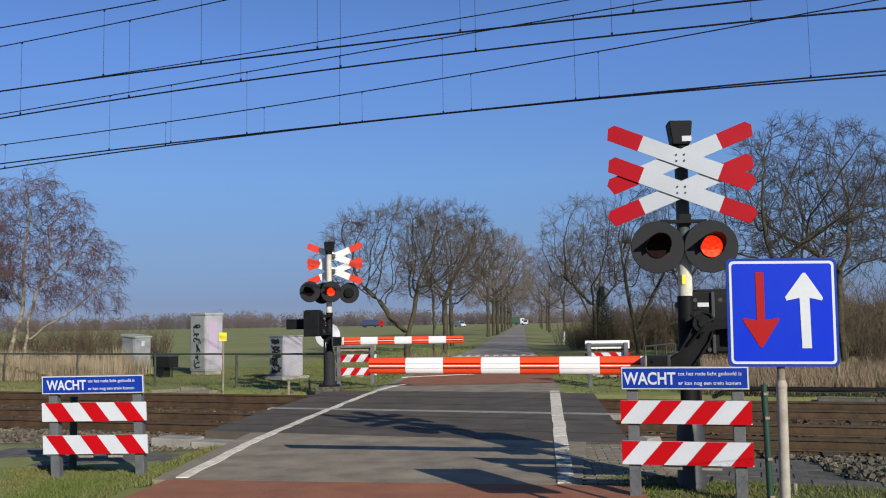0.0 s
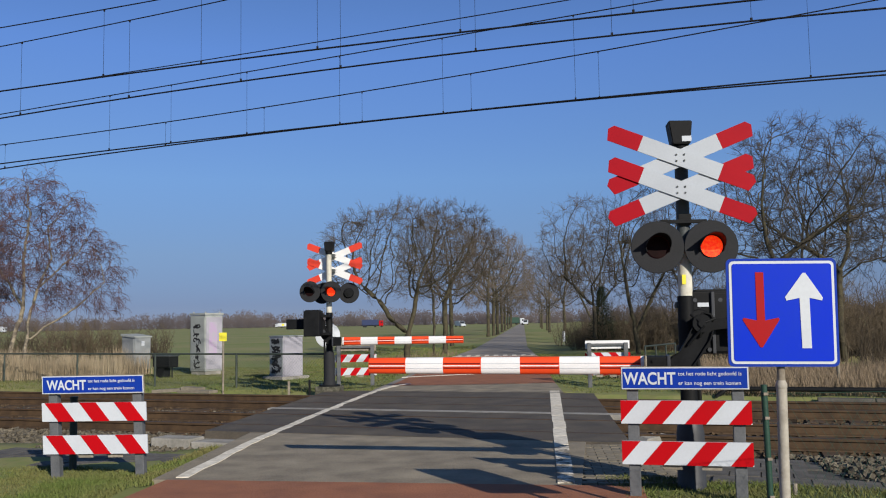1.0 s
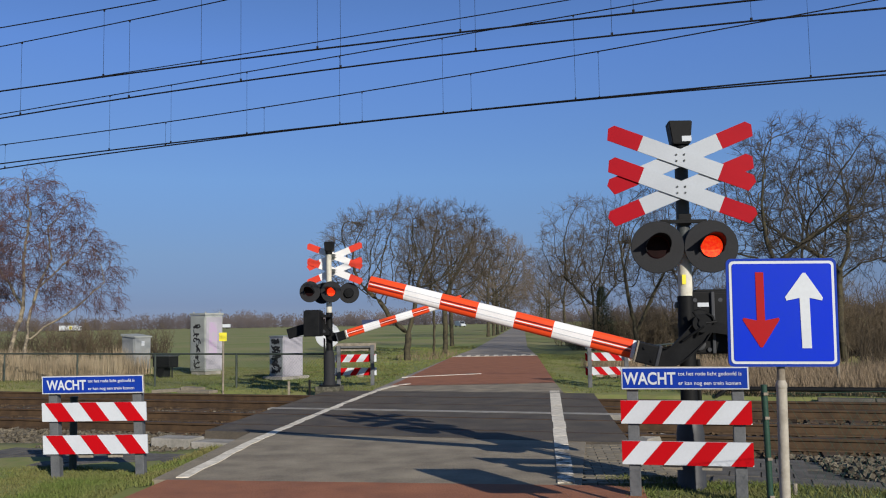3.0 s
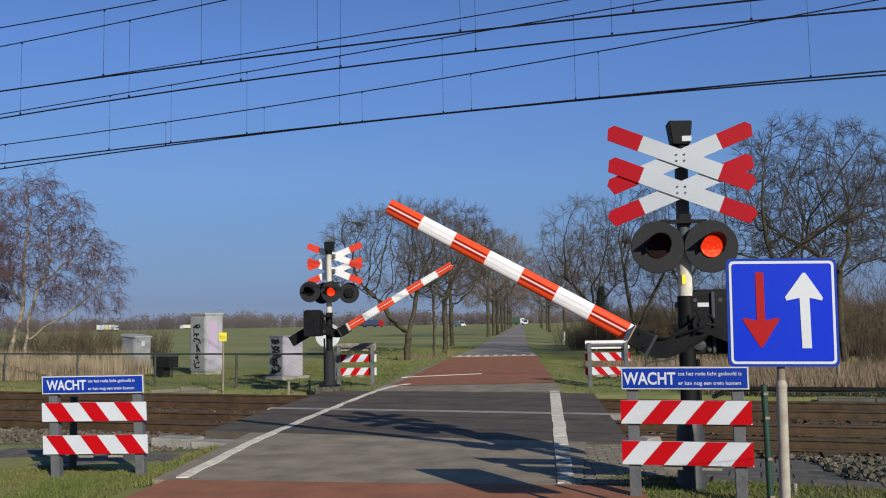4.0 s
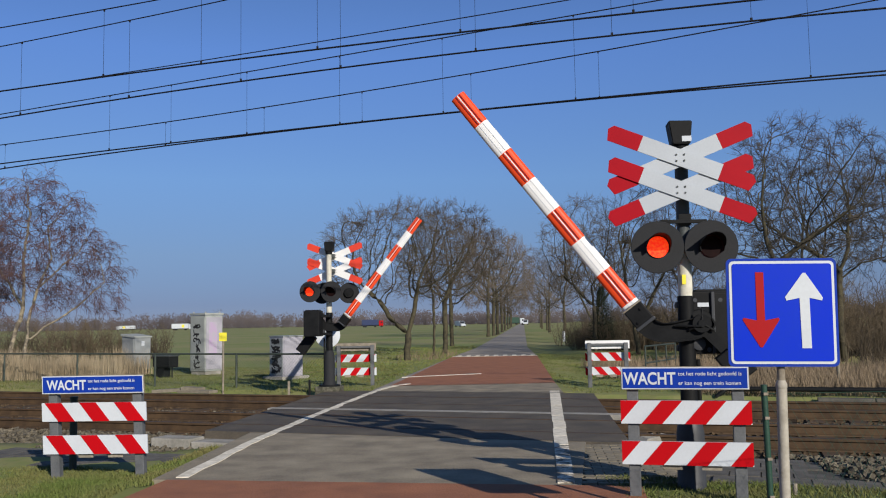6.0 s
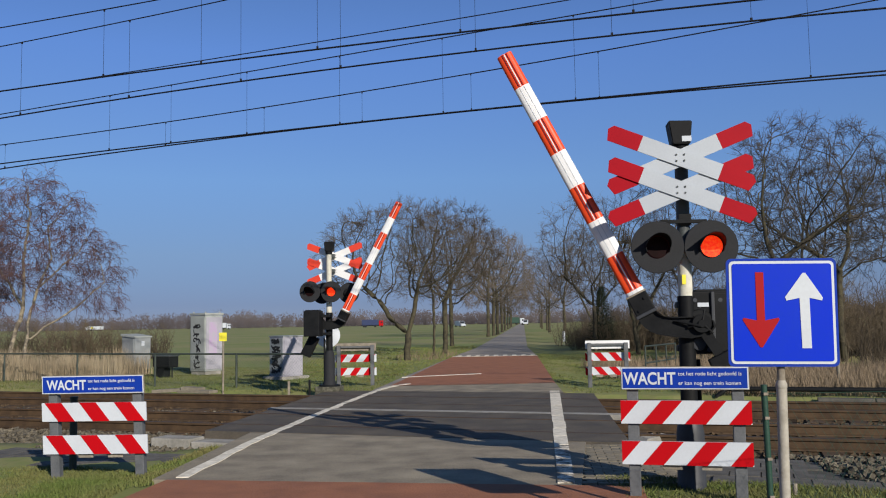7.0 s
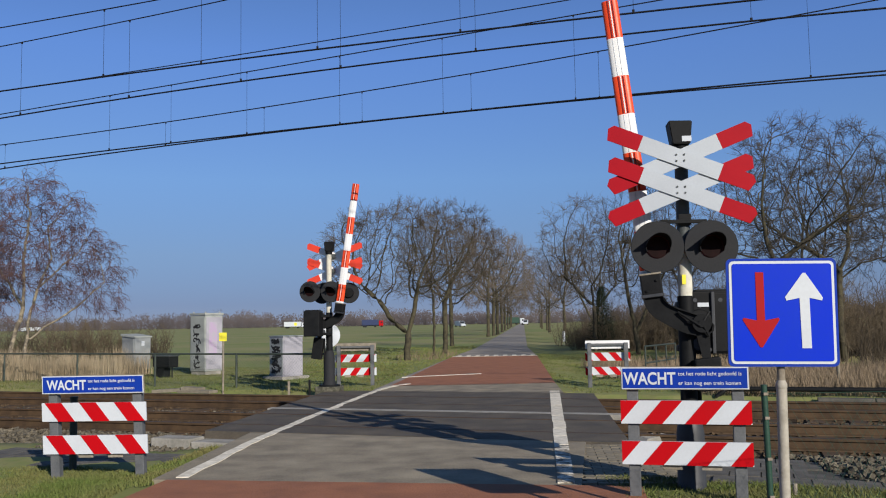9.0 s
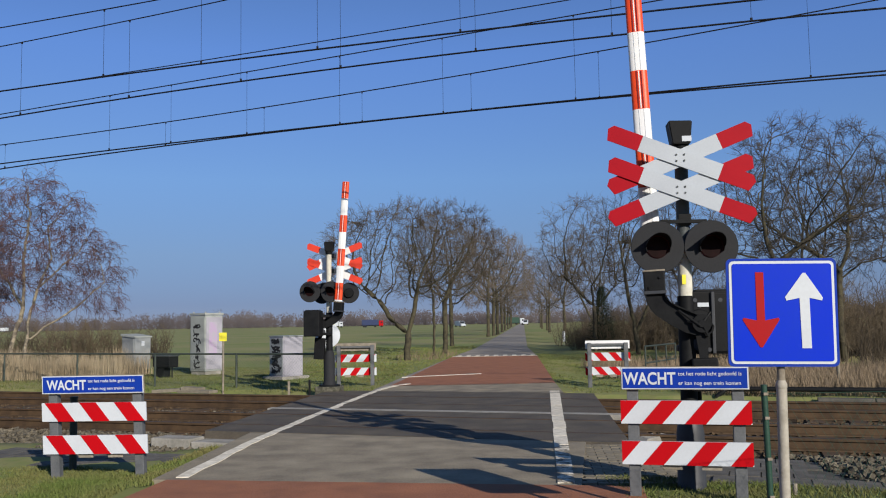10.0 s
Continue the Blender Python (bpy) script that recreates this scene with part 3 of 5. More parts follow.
        if red and i < 7:
            for s in (-1, 1):
                for dz in (0.022, 0.0, -0.022):
                    bm = box(NB(), ((a + b) / 2, back + s * 0.0445, drop + dz), (seg * 0.97, 0.007, 0.013 if dz else 0.011))
                    part("beam_groove", bm, "beamdark" if dz else "beamwhite", sg)
        elif not red:
            for s in (-1, 1):
                for dz in (0.024, -0.024):
                    part("beam_groove", box(NB(), ((a + b) / 2, back + s * 0.0445, drop + dz), (seg * 0.97, 0.004, 0.005)), "white", sg)
    for p in arm.children_recursive:
        p.data.transform(Matrix.Scale(size, 4))
    return arm


def signal_post(name, label, m, ground, lamps, back, crosses, reach, pivot, gy, size=1.0):
    """gy is the depth of the gearbox face behind the pole's axis."""
    th = thing(name, label, "level-crossing signal", m, "crossing signals")
    g = ground
    base = part("footing", box(NB(), (0, 0.02, g + 0.06), (0.56, 0.5, 0.24), None, 0.03), "mossstone", th, "rough mossy concrete footing block")
    part("flange", lathe(NB(), [(0.0, g + 0.18), (0.24, g + 0.18), (0.24, g + 0.215), (0.0, g + 0.215)], 20), "black", th, smooth=True)
    part("column", lathe(NB(), [(0.15, g + 0.2), (0.145, g + 0.26), (0.128, g + 0.3), (0.124, g + 0.82), (0.11, g + 0.9), (0.078, g + 0.98), (0.0, g + 0.99)], 24), "disc" if back else "columnpaint", th, smooth=True)
    part("middle_pole", lathe(NB(), [(0.076, g + 0.97), (0.076, 1.70), (0.0, 1.71)], 20), "black", th, smooth=True)
    part("lower_pole", lathe(NB(), [(0.064, 1.66), (0.064, 2.10), (0.055, 2.14), (0.0, 2.14)], 20), "polewhite", th, "yellowed white pole", True)
    part("upper_pole", lathe(NB(), [(0.061, 2.1), (0.061, 3.09), (0.0, 3.09)], 20), "polewhite" if back else "poledark", th, smooth=True)
    part("pole_sticker", box(NB(), (-0.02, -0.063, 1.85), (0.035, 0.006, 0.09)), "yellow", th, "small yellow sticker")
    # bell housing on top
    bm = prism(NB(), [(-0.085, 3.10), (0.075, 3.10), (0.095, 3.315), (-0.12, 3.32)], -0.11, 0.1)
    bmesh.ops.bevel(bm, geom=list(bm.edges), offset=0.008, segments=2, affect="EDGES")
    bell = part("bell_housing", bm, "black", th, "dark tapered bell housing")
    part("bell_label", box(NB(), (0.04, -0.113, 3.145), (0.085, 0.006, 0.05)), "white", bell)
    part("bell_neck", lathe(NB(), [(0.075, 3.03), (0.08, 3.10), (0.0, 3.10)], 16), "black", bell, smooth=True)
    yb = -0.20
    for zc in crosses:
        xc = -0.09 if back else -0.040
        cross_board(th, 22.0, xc, zc, yb - 0.008, back)
        cross_board(th, -22.0, xc, zc, yb + 0.008, back)
        part("clamp", box(NB(), (xc / 2, -0.1225, zc), (0.13, 0.125, 0.09), None, 0.006), "poledark", th)
    lenses = []
    part("lamp_bracket", box(NB(), (-0.015, -0.10, 2.378), (0.42, 0.03, 0.035), None, 0.005), "black", th)
    part("bracket_neck", box(NB(), (0, -0.05, 2.40), (0.12, 0.10, 0.10), None, 0.01), "black", th)
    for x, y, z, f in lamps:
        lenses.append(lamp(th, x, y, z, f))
    # gearbox beside the pole
    bm = box(NB(), (0.27 if back else 0.2, gy + 0.18, 1.455), (0.36 if back else 0.43, 0.36, 0.57), None, 0.015)
    gb = part("gearbox", bm, "black", th, "black iron gearbox")
    part("gearbox_door", box(NB(), (0.325, gy - 0.008, 1.455), (0.17, 0.02, 0.53), None, 0.008), "black", gb)
    part("door_flange", box(NB(), (0.232, gy - 0.012, 1.455), (0.03, 0.03, 0.56), None, 0.006), "columnpaint", gb)
    part("gearbox_label", box(NB(), (0.148, gy - 0.004, 1.618), (0.10, 0.006, 0.038)), "white", gb, "small white label plate")
    part("gearbox_lid", box(NB(), (0.27 if back else 0.23, gy + 0.18, 1.745), (0.30, 0.3, 0.03), None, 0.015), "black", gb)
    for x, z in ((0.075, 1.66), (0.02, 1.21), (0.19, 1.21), (0.30, 1.66)):
        part("cover_bolt", rod(NB(), (x, gy - 0.02, z), (x, gy + 0.01, z), 0.02, n=8), "columnpaint", gb)
    for z in (1.62, 1.22):
        part("mounting_clamp", box(NB(), (0.02, gy * 0.5 + 0.09, z), (0.2, abs(gy) + 0.1, 0.06), None, 0.01), "black", gb)
    part("drive_cover", lathe(NB(), [(0.13, 0), (0.12, 0.02), (0.0, 0.022)], 20, pose(pivot[0], gy, pivot[2], 90)), "black", gb, smooth=True)
    part("inspection_cover", lathe(NB(), [(0.062, 0), (0.058, 0.025), (0.04, 0.03), (0.0, 0.031)], 20, pose(0.10, gy, 1.262, 90)), "columnpaint", gb, "round bolted inspection cover", True)
    part("cable_gland", rod(NB(), (-0.03, -0.04, 1.02), (-0.03, -0.04, 1.17), 0.024, n=10), "metal", gb, smooth=True)
    part("conduit", rod(NB(), (0.1, 0.05, g + 0.2), (0.1, 0.05, 1.12), 0.022, n=10), "black", th)
    arm = barrier_arm(th, reach, size, 0.48 if back else 0.3)
    arm.matrix_basis = pose(*pivot)
    return th, lenses, arm


NEAR_POST = pose(2.215, 8.12, 0.0, 0, 0.3, -6.0)
FAR_POST = pose(-2.62, 20.15, 0.07, 0, 0, 174.0)
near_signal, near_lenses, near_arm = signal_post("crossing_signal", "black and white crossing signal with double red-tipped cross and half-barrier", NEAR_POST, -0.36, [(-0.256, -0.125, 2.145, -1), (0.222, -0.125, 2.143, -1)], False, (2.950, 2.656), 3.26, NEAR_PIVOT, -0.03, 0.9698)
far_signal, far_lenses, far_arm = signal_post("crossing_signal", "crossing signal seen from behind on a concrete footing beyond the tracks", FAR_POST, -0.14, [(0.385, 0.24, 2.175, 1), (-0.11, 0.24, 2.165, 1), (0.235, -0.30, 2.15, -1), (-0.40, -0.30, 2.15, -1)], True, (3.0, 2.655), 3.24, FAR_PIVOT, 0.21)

# ---- warning boards ----


def stripes(parent, z, w, h, flip, y0=-0.03, lean=0.42):
    """A barred board: slanting red and white bands cut to the board's outline."""
    brd = part("striped_board", box(NB(), (0, y0 + 0.012, z), (w, 0.022, h), None, 0.002), "white", parent, "white board with slanting red bands")
    period = w / 3.0
    for k in range(-2, 6):
        a = -w / 2 + (k + (-0.04 if flip else 0.09)) * period
        quad = [(a, h / 2), (a + period * 0.48, h / 2), (a + period * 0.48 + h * (0.74 if not flip else -0.87), -h / 2), (a + h * (0.74 if not flip else -0.87), -h / 2)]
        pts = clip_x(quad, -w / 2, w / 2)
        if len(pts) > 2:
            for yy in ((y0 - 0.003, y0), (y0 + 0.024, y0 + 0.027)):
                part("red_band", prism(NB(), pts, *yy, pose(0, 0, z)), "red", brd)
    return brd


def clip_x(pts, lo, hi):
    for lim, keep in ((lo, 1), (hi, -1)):
        res = []
        for i, p in enumerate(pts):
            q = pts[(i + 1) % len(pts)]
            ip, iq = (p[0] - lim) * keep >= 0, (q[0] - lim) * keep >= 0
            if ip:
                res.append(p)
            if ip != iq:
                t = (lim - p[0]) / (q[0] - p[0])
                res.append((lim, p[1] + t * (q[1] - p[1])))
        pts = res
        if len(pts) < 3:
            return []
    out = []
    for p in pts:
        if not out or abs(p[0] - out[-1][0]) + abs(p[1] - out[-1][1]) > 1e-5:
            out.append(p)
    return out


def warning_board(m, label, flip, foot=-0.1, back="metal", w=1.06, slant=0.0):
    posts = (-0.405 * w, 0.405 * w)
    th = thing("warning_board", label, "warning board", m, "warning boards")
    for x in posts:
        part("post", box(NB(), (x, 0.045, (foot + 0.98) / 2), (0.095, 0.085, 0.98 - foot), None, 0.006), "greypaint", th)
    part("cross_rail", box(NB(), (0, 0.045, 0.94), (posts[1] - posts[0] - 0.1, 0.04, 0.05), None, 0.004), "greypaint", th)
    stripes(th, 0.65, w, 0.195, flip)
    stripes(th, 0.31, w, 0.195, flip)
    for x in (-0.12, 0.2):
        part("bracket", box(NB(), (x, 0.012, 0.2), (0.16, 0.012, 0.06), None, 0.003), "metal", th)
    pnl = part("text_panel", box(NB(), (0, -0.02, 0.935), (w - 0.02, 0.02, 0.195), None, 0.003), back, th, "blue text panel with a white rim")
    part("panel_rim", box(NB(), (0, -0.0325, 0.935), (w - 0.03, 0.004, 0.183)), "white", pnl)
    part("panel_face", box(NB(), (0, -0.036, 0.935), (w - 0.05, 0.004, 0.165)), "navy", pnl)
    words("WACHT", 0.142, "white", pnl, Matrix.Translation((-0.495, -0.0395, 0.885)) @ pose(0, 0, 0, 90) @ Matrix.Diagonal((0.80, 1, 1, 1)), 0.0032)
    words("tot het rode licht gedoofd is", 0.0445, "white", pnl, Matrix.Translation((-0.048, -0.0395, 0.958)) @ pose(0, 0, 0, 90), 0.0003)
    words("er kan nog een trein komen", 0.0445, "white", pnl, Matrix.Translation((-0.048, -0.0395, 0.880)) @ pose(0, 0, 0, 90), 0.0003)
    shear = Matrix.Identity(4)
    shear[0][2], shear[0][3] = -slant, slant * 0.65
    for p in th.children_recursive:
        p.data.transform(p.matrix_basis.inverted() @ shear @ p.matrix_basis)
    return th


warning_board(pose(2.012, 7.5, 0.06, 0, 0, -14), "blue and striped red-white warning board on grey posts in grass", True, -0.25)
warning_board(pose(-3.703, 9.42, -0.03, 0, -0.25, -4), "leaning striped red-white warning board with blue text panel beside the path", False, -0.25, w=1.13, slant=0.05)
warning_board(pose(-2.28, 22.7, -0.02, 0, 0, 180), "warning board seen from behind beside the far signal", False, -0.3)
warning_board(pose(3.87, 21.1, -0.02, 0, 0, 174), "warning board seen from behind in the grass verge beyond", True, -0.3, "paintwhite")

# ---- priority sign ----


def rounded(w, h, r, n=6):
    pts = []
    for cx, cz, a0 in ((w / 2 - r, h / 2 - r, 0), (-w / 2 + r, h / 2 - r, 90), (-w / 2 + r, -h / 2 + r, 180), (w / 2 - r, -h / 2 + r, 270)):
        for k in range(n + 1):
            a = radians(a0 + 90 * k / n)
            pts.append((cx + r * math.cos(a), cz + r * math.sin(a)))
    return pts


def priority_sign():
    th = thing("priority_sign", "square blue sign with red and white arrows on a steel pole", "traffic sign", pose(2.004, 5.3, -0.106, 0, 0.8, -4) @ Matrix.Scale(1.07, 4))
    part("pole", rod(NB(), (-0.005, 0.045, -0.25), (-0.005, 0.045, 1.10), 0.029, n=20), "polepale", th, "pale galvanised lower pole", True)
    part("pole_top", rod(NB(), (-0.005, 0.045, 1.10), (-0.005, 0.045, 1.75), 0.0215, n=20), "metal", th, "browned thinner upper pole", True)
    part("pole_collar", lathe(NB(), [(0.029, 1.095), (0.0312, 1.10), (0.0312, 1.12), (0.022, 1.14), (0.0, 1.14)], 20, pose(-0.005, 0.045, 0)), "polepale", th, smooth=True)
    pl = part("plate", prism(NB(), rounded(0.605, 0.605, 0.03), 0.0, 0.012, pose(0, 0, 1.52)), "navy", th, "blue plate with folded rim")
    part("white_rim", prism(NB(), rounded(0.575, 0.575, 0.025), -0.003, -0.0005, pose(0, 0, 1.52)), "white", pl)
    part("blue_field", prism(NB(), rounded(0.545, 0.545, 0.015), -0.006, -0.0035, pose(0, 0, 1.52)), "blue", pl)
    part("red_arrow", prism(NB(), [(-0.145, 0.22), (-0.1, 0.22), (-0.098, -0.05), (-0.025, -0.035), (-0.018, -0.045), (-0.115, -0.2), (-0.128, -0.2), (-0.222, -0.045), (-0.215, -0.035), (-0.143, -0.05)], -0.009, -0.0065, pose(0, 0, 1.525)), "signred", pl)
    part("white_arrow", prism(NB(), [(0.1, -0.205), (0.152, -0.205), (0.148, 0.075), (0.215, 0.06), (0.222, 0.075), (0.13, 0.215), (0.115, 0.215), (0.015, 0.08), (0.022, 0.06), (0.094, 0.075)], -0.009, -0.0065, pose(0, 0, 1.525)), "white", pl)
    for z in (1.4, 1.64):
        part("clip", box(NB(), (-0.005, 0.03, z), (0.09, 0.05, 0.03), None, 0.004), "metal", th)


priority_sign()

# ---- swing of the barriers: seconds and degrees ----
ANGLES = [(0.0, 0.0), (1.75, 0.0), (1.9, 0.8), (2.0, 2.0), (2.3, 4.9), (2.5, 7.5), (2.7, 10.3), (3.8, 25.8), (4.0, 28.4), (4.5, 34.2), (5.0, 39.9), (5.5, 45.3), (5.7, 47.5), (6.8, 59.3), (7.0, 61.3), (7.5, 66.4), (8.0, 71.9), (8.5, 77.1), (9.0, 81.6), (9.3, 84.5), (9.5, 85.5), (10.0, 85.8)]

# ---- lineside fittings ----


def fence_left():
    th = thing("fence", "low dark steel fence with wire mesh beside the railway", "fence", group="lineside fences")
    run = [(-16.5, 28.5), (-13.4, 27.0), (-10.6, 25.6), (-7.9, 24.2), (-5.4, 23.0), (-2.95, 21.8)]
    for p, q in zip(run, run[1:]):
        part("top_rail", rod(NB(), (*p, 0.78), (*q, 0.78), 0.024, n=8), "fence", th)
        bm = NB()
        a, b = Vector((*p, 0)), Vector((*q, 0))
        d = (b - a).length
        n = int(d / 0.085)
        for k in range(n):
            for s in (0, 1):
                u0, u1 = k / n, min(1, (k + 9) / n) if s == 0 else max(0, (k - 9) / n)
                h = 0.78 * abs(u1 - u0) * n / 9
                c0, c1 = a.lerp(b, u0), a.lerp(b, u1)
                v = [bm.verts.new((c0.x, c0.y, -0.04)), bm.verts.new((c0.x + 0.004, c0.y, -0.04)), bm.verts.new((c1.x + 0.004, c1.y, h - 0.04)), bm.verts.new((c1.x, c1.y, h - 0.04))]
                bm.faces.new(v)
        part("wire_mesh", bm, "fence", th, "fine diamond wire mesh")
    for p in run[1:]:
        bm = rod(NB(), (*p, -0.3), (*p, 0.8), 0.028, n=10)
        part("post", bm, "fence", th)


def fence_right():
    th = thing("fence", "green steel fence post with wire mesh beside the sign", "fence", pose(2.165, 6.0, 0.0), group="lineside fences")
    bm = rod(NB(), (0, 0, -0.3), (-0.02, 0, 1.04), 0.021, n=12)
    part("post", bm, "greenpost", th, "green coated post", True)
    for z in (0.05, 0.3, 0.55, 0.82, 0.98):
        part("clip", box(NB(), (0.0 - 0.018 * z, -0.022, z), (0.03, 0.02, 0.018)), "metal", th)
    bm = NB()
    for k in range(60):
        for s in (1, -1):
            x0 = k * 0.06
            z0, z1 = (-0.1, 0.98)
            dx = s * 0.62
            a0, a1 = x0, x0 + dx
            t0, t1 = 0.0, 1.0
            if a1 < 0.02:
                t1 = (a0 - 0.02) / (a0 - a1) if a0 > 0.02 else 0
            if t1 <= 0:
                continue
            rod(bm, (a0, 0, z0), (a0 + dx * t1, 0, z0 + (z1 - z0) * t1), 0.0011, n=3)
    part("wire_mesh", bm, "greenpost", th, "thin diamond wire mesh")
    part("top_wire", rod(NB(), (-0.02, 0, 0.98), (3.6, 0, 0.98), 0.002, n=4), "greenpost", th)
    th2 = thing("fence", "dark fence post behind the leaning warning board", "fence", pose(-4.15, 9.95, 0.0), group="lineside fences")
    part("post", rod(NB(), (0, 0, -0.3), (0, 0, 0.72), 0.04, n=12), "fence", th2, smooth=True)
    part("cap", rod(NB(), (0, 0, 0.72), (0, 0, 0.74), 0.045, n=12), "fence", th2)
    th3 = thing("fence", "low dark steel hoop barrier in the verge", "fence", pose(4.95, 21.9, 0.0, 0, 0, 60), group="lineside fences")
    for x in (0.0, 0.9, 1.8, 2.7):
        part("post", rod(NB(), (x, 0, -0.3), (x, 0, 0.85), 0.022, n=8), "fence", th3)
    for z in (0.42, 0.83):
        part("rail", rod(NB(), (-0.03, 0, z), (2.73, 0, z), 0.022, n=8), "fence", th3)


def scrawl(parent, x, y, w, z0, z1, seed, dense):
    """Sprayed letters, one over the other, on an upright face at y: bent strokes of uneven width."""
    rng = random.Random(seed)
    rows = int((z1 - z0) / (0.24 if not dense else 0.17))
    h = (z1 - z0) / rows
    for r in range(rows):
        bm = NB()
        zc = z0 + (r + 0.5) * h
        for _ in range(3):
            corners = [Vector((x + rng.uniform(-0.5, 0.5) * w * 0.9, zc + rng.uniform(-0.6, 0.6) * h)) for _ in range(rng.choice((3, 4, 4)))]
            path = []
            for a, b, c in zip(corners, corners[1:], corners[2:]):
                p, q = (a + b) / 2 if path else a, (b + c) / 2 if c is not corners[-1] else c
                path += [p * (1 - t) ** 2 + b * 2 * t * (1 - t) + q * t * t for t in [k / 7 for k in range(8)]]
            prev = None
            for k, p in enumerate(path):
                if prev is not None and (p - prev).length > 1e-3:
                    d = (p - prev).normalized() * rng.uniform(0.017, 0.028)
                    vs = [bm.verts.new((u.x, y + 0.0002 * (k % 3), u.y)) for u in (prev + Vector((-d.y, d.x)), prev - Vector((-d.y, d.x)), p + d * 0.4 - Vector((-d.y, d.x)), p + d * 0.4 + Vector((-d.y, d.x)))]
                    bm.faces.new(vs)
                prev = p
        part("graffiti", bm, "graffiti", parent, "black sprayed graffiti")


def cabinets():
    # tall cabinet with graffiti
    th = thing("relay_cabinet", "tall pale grey relay cabinet with black graffiti in grass", "relay cabinet", pose(-8.17, 30.4, -0.1, 0, 0, -38), group="lineside cabinets")
    w, d, h = 0.82, 0.72, 1.98
    body = part("body", box(NB(), (0, 0, 0.1 + h / 2 - 0.05), (w, d, h - 0.1), None, 0.012), "cabinet", th)
    part("plinth", box(NB(), (0, 0, 0.03), (w - 0.06, d - 0.06, 0.2)), "concrete", th)
    part("roof", box(NB(), (0, 0, h + 0.05), (w + 0.06, d + 0.06, 0.07), None, 0.015), "cabinet", th)
    for sx_, sy_ in ((-1, -1), (1, -1), (1, 1)):
        part("lifting_eye", rod(NB(), (sx_ * w * 0.4, sy_ * d * 0.4, h + 0.08), (sx_ * w * 0.4, sy_ * d * 0.4, h + 0.13), 0.03, n=8), "cabinet", th)
    dr = part("door", box(NB(), (w / 2 + 0.006, 0, h / 2 + 0.05), (0.02, d - 0.08, h - 0.22), None, 0.005), "cabinet_cool", body, "pale lilac painted door")
    part("door", box(NB(), (0, -d / 2 - 0.006, h / 2 + 0.05), (w - 0.08, 0.02, h - 0.22), None, 0.005), "cabinet", body)
    scrawl(body, -0.02, -d / 2 - 0.0195, 0.5, 0.2, 1.8, 5, False)
    part("paint_patch", box(NB(), (w / 2 + 0.0172, -0.05, 1.2), (0.003, 0.34, 1.1)), "lilac", body, "faded lilac sprayed patch")
    # smaller cabinet on legs
    th = thing("relay_cabinet", "grey steel cabinet with pitched lid on short legs", "relay cabinet", pose(-10.75, 30.9, -0.1, 0, 0, -36), group="lineside cabinets")
    body = part("body", prism(NB(), [(-0.36, 0.18), (0.36, 0.18), (0.36, 1.28), (-0.36, 1.34)], -0.32, 0.32), "cabinet_grey", th)
    part("lid", prism(NB(), [(-0.4, 1.32), (0.4, 1.26), (0.4, 1.31), (-0.4, 1.40)], -0.36, 0.36), "cabinet", th)
    part("door", box(NB(), (0.366, 0, 0.74), (0.02, 0.56, 0.98), None, 0.005), "cabinet_grey", body)
    part("door", box(NB(), (0, -0.328, 0.74), (0.62, 0.02, 0.98), None, 0.005), "cabinet_grey", body)
    part("label_plate", box(NB(), (0.382, 0.0, 1.06), (0.008, 0.12, 0.16)), "white", body, "small white label plate")
    for x in (-0.28, 0.28):
        for y in (-0.24, 0.24):
            part("leg", box(NB(), (x, y, 0.05), (0.06, 0.06, 0.3)), "black", th)
    # cabinet with a dark graffitied face on a concrete slab
    th = thing("relay_cabinet", "low lilac-grey cabinet with graffitied side on a concrete slab", "relay cabinet", pose(-4.72, 26.4, -0.1, 0, 0, -42), group="lineside cabinets")
    w, d, h = 0.66, 0.72, 1.16
    part("slab", box(NB(), (0, 0, 0.03), (w + 0.28, d + 0.28, 0.16), None, 0.01), "concrete", th, "pale concrete slab")
    body = part("body", box(NB(), (0, 0, 0.1 + h / 2), (w, d, h), None, 0.01), "cabinet_cool", th)
    part("roof", box(NB(), (0, 0, 0.1 + h + 0.02), (w + 0.04, d + 0.04, 0.04), None, 0.01), "cabinet_grey", th)
    part("side_panel", box(NB(), (0, -d / 2 - 0.006, 0.1 + h / 2), (w - 0.05, 0.016, h - 0.08), None, 0.004), "cabinet_grey", body)
    part("door", box(NB(), (w / 2 + 0.006, 0, 0.1 + h / 2), (0.016, d - 0.06, h - 0.08), None, 0.004), "cabinet_cool", body)
    scrawl(body, 0, -d / 2 - 0.0175, 0.5, 0.18, 1.2, 8, True)
    scrawl(body, 0.02, -d / 2 - 0.0195, 0.55, 0.2, 1.2, 11, True)
    # dark box on legs
    th = thing("cable_box", "dark grey cable distribution box on a stand", "cable box", pose(-9.0, 28.6, -0.1, 0, 0, -30))
    part("body", box(NB(), (0, 0, 0.5), (0.75, 0.4, 0.36), None, 0.03), "black", th)
    part("lid", box(NB(), (0, 0, 0.69), (0.78, 0.44, 0.05), None, 0.015), "poledark", th)
    part("foot", box(NB(), (-0.1, 0, 0.15), (0.34, 0.28, 0.36)), "black", th)
    part("leg", rod(NB(), (0.3, 0.0, -0.1), (0.3, 0.0, 0.34), 0.02, n=8), "black", th)
    # yellow marker
    th = thing("marker_post", "small yellow marker plate on a thin steel post", "marker post", pose(-5.47, 21.9, -0.1))
    part("post", rod(NB(), (0, 0, -0.1), (0, 0, 1.35), 0.025, n=10), "metal", th)
    part("plate", box(NB(), (0, -0.03, 1.34), (0.19, 0.01, 0.21), None, 0.004), "yellow", th)
